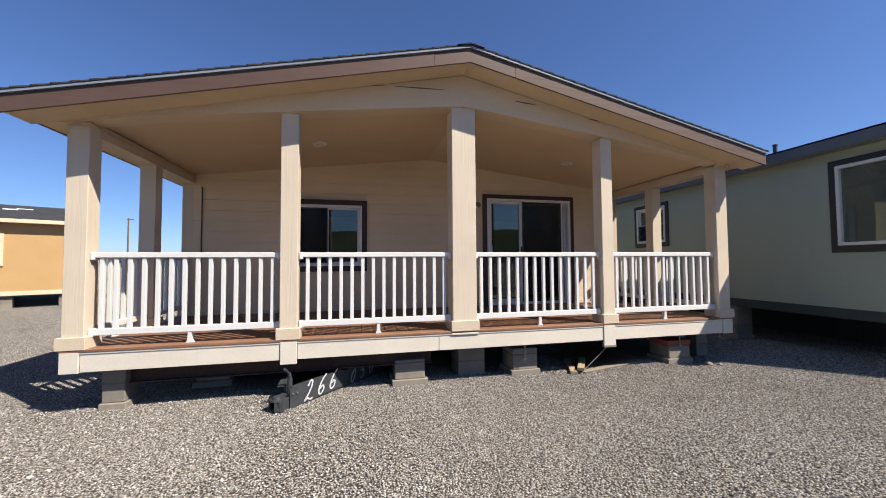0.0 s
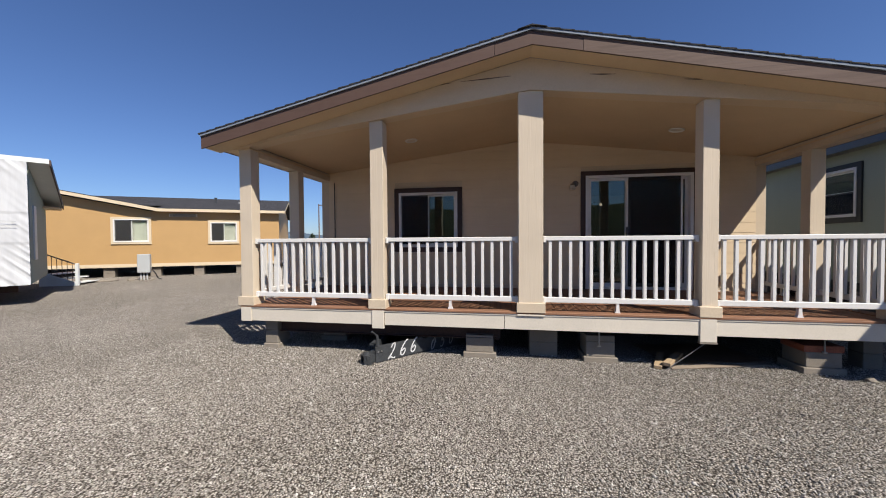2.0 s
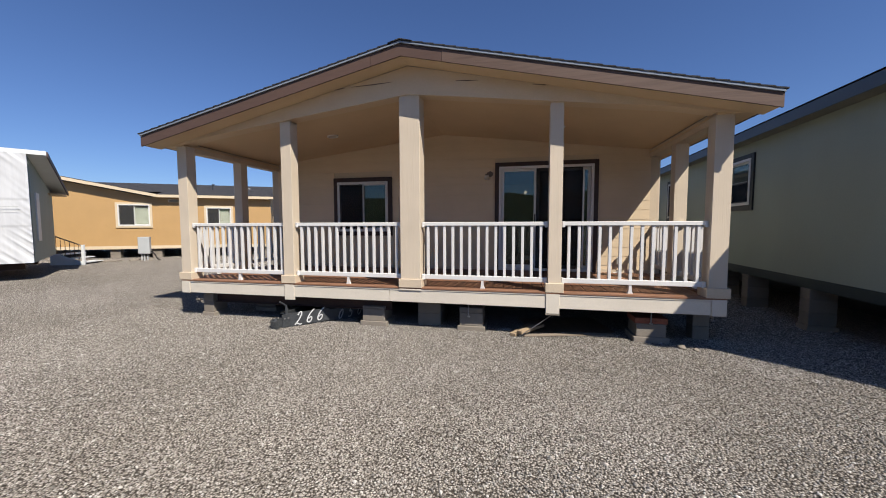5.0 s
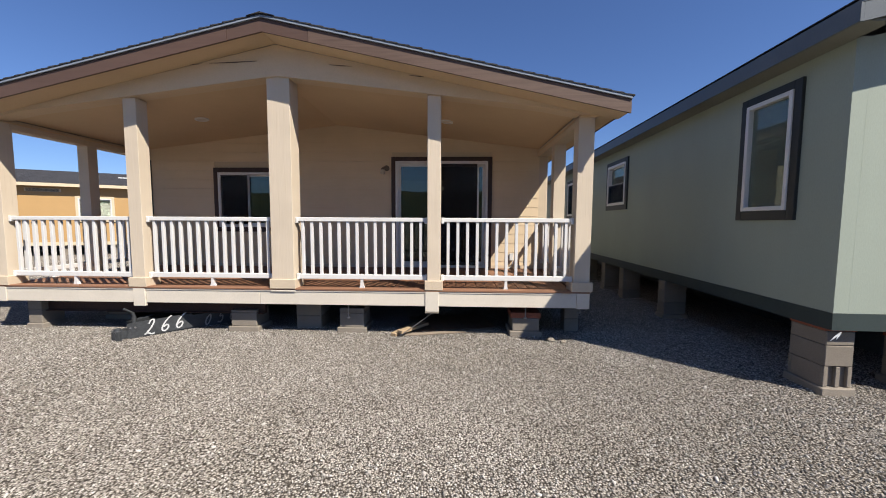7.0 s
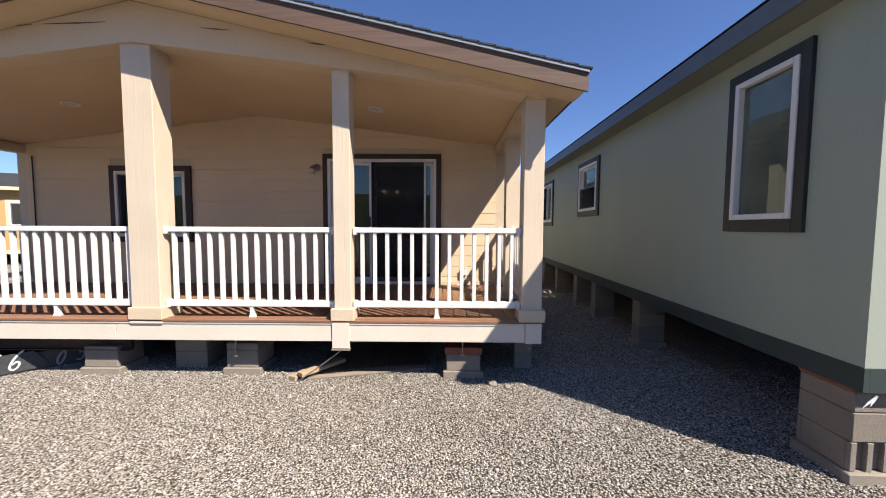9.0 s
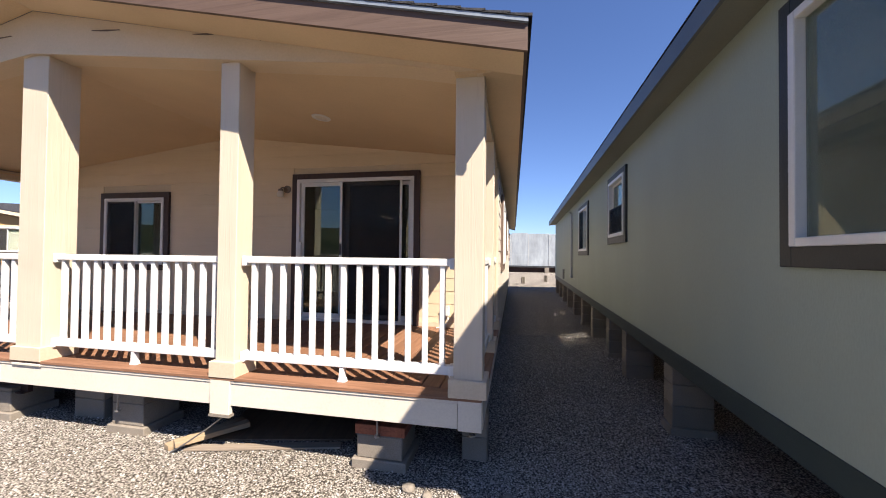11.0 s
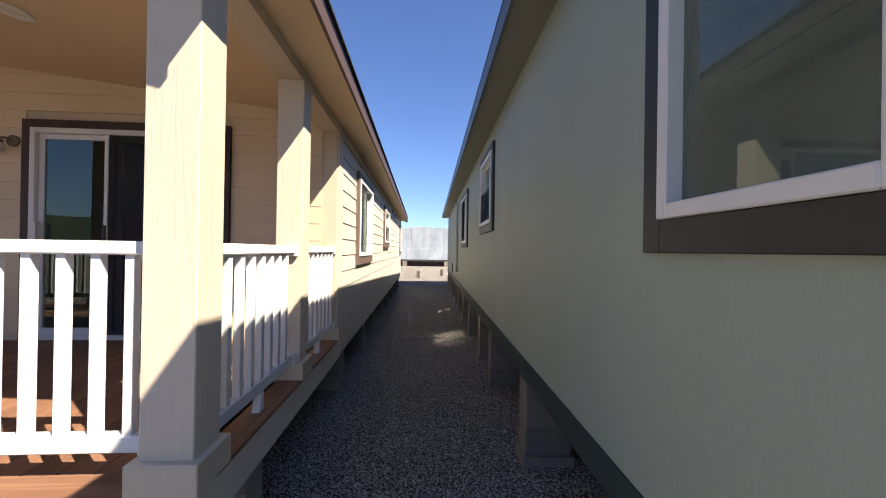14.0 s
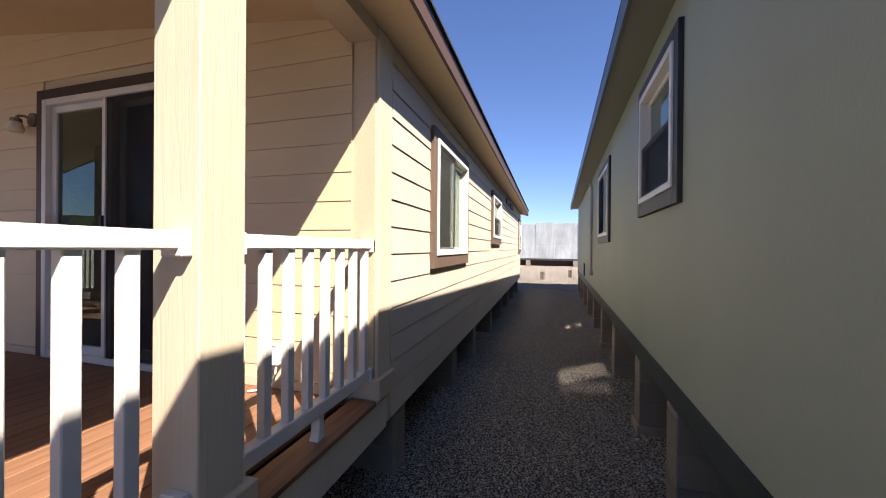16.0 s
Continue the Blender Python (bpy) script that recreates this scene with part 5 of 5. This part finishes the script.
def tree(x, y, h, seed):
    rnd = random.Random(seed)
    t = thing("tree", "dark green tree far across the open ground", "tree", group="far trees", at=pose(x, y, G))
    bm = bmesh.new()
    tube(bm, (0, 0, 0), (0.1, 0, h * 0.5), 0.16, 8, 0.07)
    for k in range(4):
        a = k * 1.7
        tube(bm, (0.08, 0, h * 0.35), (0.3 * h * math.cos(a), 0.3 * h * math.sin(a), h * 0.62), 0.06, 6, 0.025)
    part("trunk", bm, inside_floor, t)
    vs, fs = [], []
    for _ in range(700):
        a, u = rnd.uniform(0, 6.283), rnd.random() ** 0.5
        z = rnd.uniform(0.25, 1.0)
        r = h * 0.42 * u * math.sin(min(1.0, (1.05 - z) * 1.6) * 1.57) * (0.75 + 0.35 * noise.noise((a * 1.3, z * 3, seed)))
        c = Vector((r * math.cos(a), r * math.sin(a), z * h))
        d1, d2 = Vector([rnd.uniform(-1, 1) for _ in range(3)]) * 0.16, Vector([rnd.uniform(-1, 1) for _ in range(3)]) * 0.16
        k = len(vs)
        vs += [c - d1, c + d2, c + d1, c - d2]
        fs.append((k, k + 1, k + 2, k + 3))
    me = bpy.data.meshes.new("crown")
    me.from_pydata(vs, [], fs)
    me.materials.append(leaf_mat)
    ob = new("crown", me)
    ob.parent = t


leaf_mat = painted("dark_foliage", (0.05, 0.07, 0.035), 0.7, 0.3, 0.2)
for i, (x, y, h) in enumerate(((-52, 92, 3.6), (-45, 95, 4.2), (-36, 96, 3.4), (-30, 104, 4.6), (-60, 90, 3.2), (-24, 110, 4.0))):
    tree(x, y, h, i)


# ---- loose gravel: uncountable stones over the near ground ----
def loose_gravel():
    rng = np.random.default_rng(7)
    zones = [((-4.5, 7.5), (0.2, 4.8), 82000), ((4.7, 6.9), (3.5, 9.5), 20000), ((-9.0, -4.5), (1.0, 9.0), 9000), ((-4.5, 6.5), (-1.2, 0.2), 3000)]
    xs = np.concatenate([rng.uniform(*zx, k) for zx, zy, k in zones])
    ys = np.concatenate([rng.uniform(*zy, k) for zx, zy, k in zones])
    n = len(xs)
    shape = np.array([(1, 0, 0), (0.3, 0.95, 0.1), (-0.8, 0.6, -0.1), (-0.8, -0.6, 0.1), (0.3, -0.95, 0), (0.1, 0.05, 0.75), (-0.1, 0, -0.6)])
    faces = np.array([(0, 1, 5), (1, 2, 5), (2, 3, 5), (3, 4, 5), (4, 0, 5), (1, 0, 6), (2, 1, 6), (3, 2, 6), (4, 3, 6), (0, 4, 6)])
    size = rng.uniform(0.0045, 0.009, n) * (1 + 0.8 * (rng.random(n) > 0.97))
    a = rng.uniform(0, 2 * np.pi, n)
    tilt = rng.uniform(-0.7, 0.7, n)
    jit = shape[None] * (1 + rng.uniform(-0.25, 0.25, (n, 7, 1))) * size[:, None, None] * np.stack([rng.uniform(0.9, 1.5, n), rng.uniform(0.7, 1.1, n), rng.uniform(0.6, 1.0, n)], 1)[:, None]
    x, y, z = jit[..., 0], jit[..., 1], jit[..., 2]
    ct, st = np.cos(tilt)[:, None], np.sin(tilt)[:, None]
    x, z = x * ct - z * st, x * st + z * ct
    ca, sa = np.cos(a)[:, None], np.sin(a)[:, None]
    v = np.stack([x * ca - y * sa + xs[:, None], x * sa + y * ca + ys[:, None], z + G + 0.004 + 0.004 * rng.random((n, 1))], -1).reshape(-1, 3)
    f = (faces[None] + 7 * np.arange(n)[:, None, None]).reshape(-1, 3)
    me = bpy.data.meshes.new("gravel")
    me.vertices.add(len(v))
    me.vertices.foreach_set("co", v.ravel())
    me.loops.add(f.size)
    me.loops.foreach_set("vertex_index", f.ravel())
    me.polygons.add(len(f))
    me.polygons.foreach_set("loop_start", np.arange(0, f.size, 3))
    me.update(calc_edges=True)
    me.materials.append(pebble)
    tagged(new("gravel", me), "loose pale crushed gravel stones strewn over the lot", "gravel", kind="stuff")


loose_gravel()
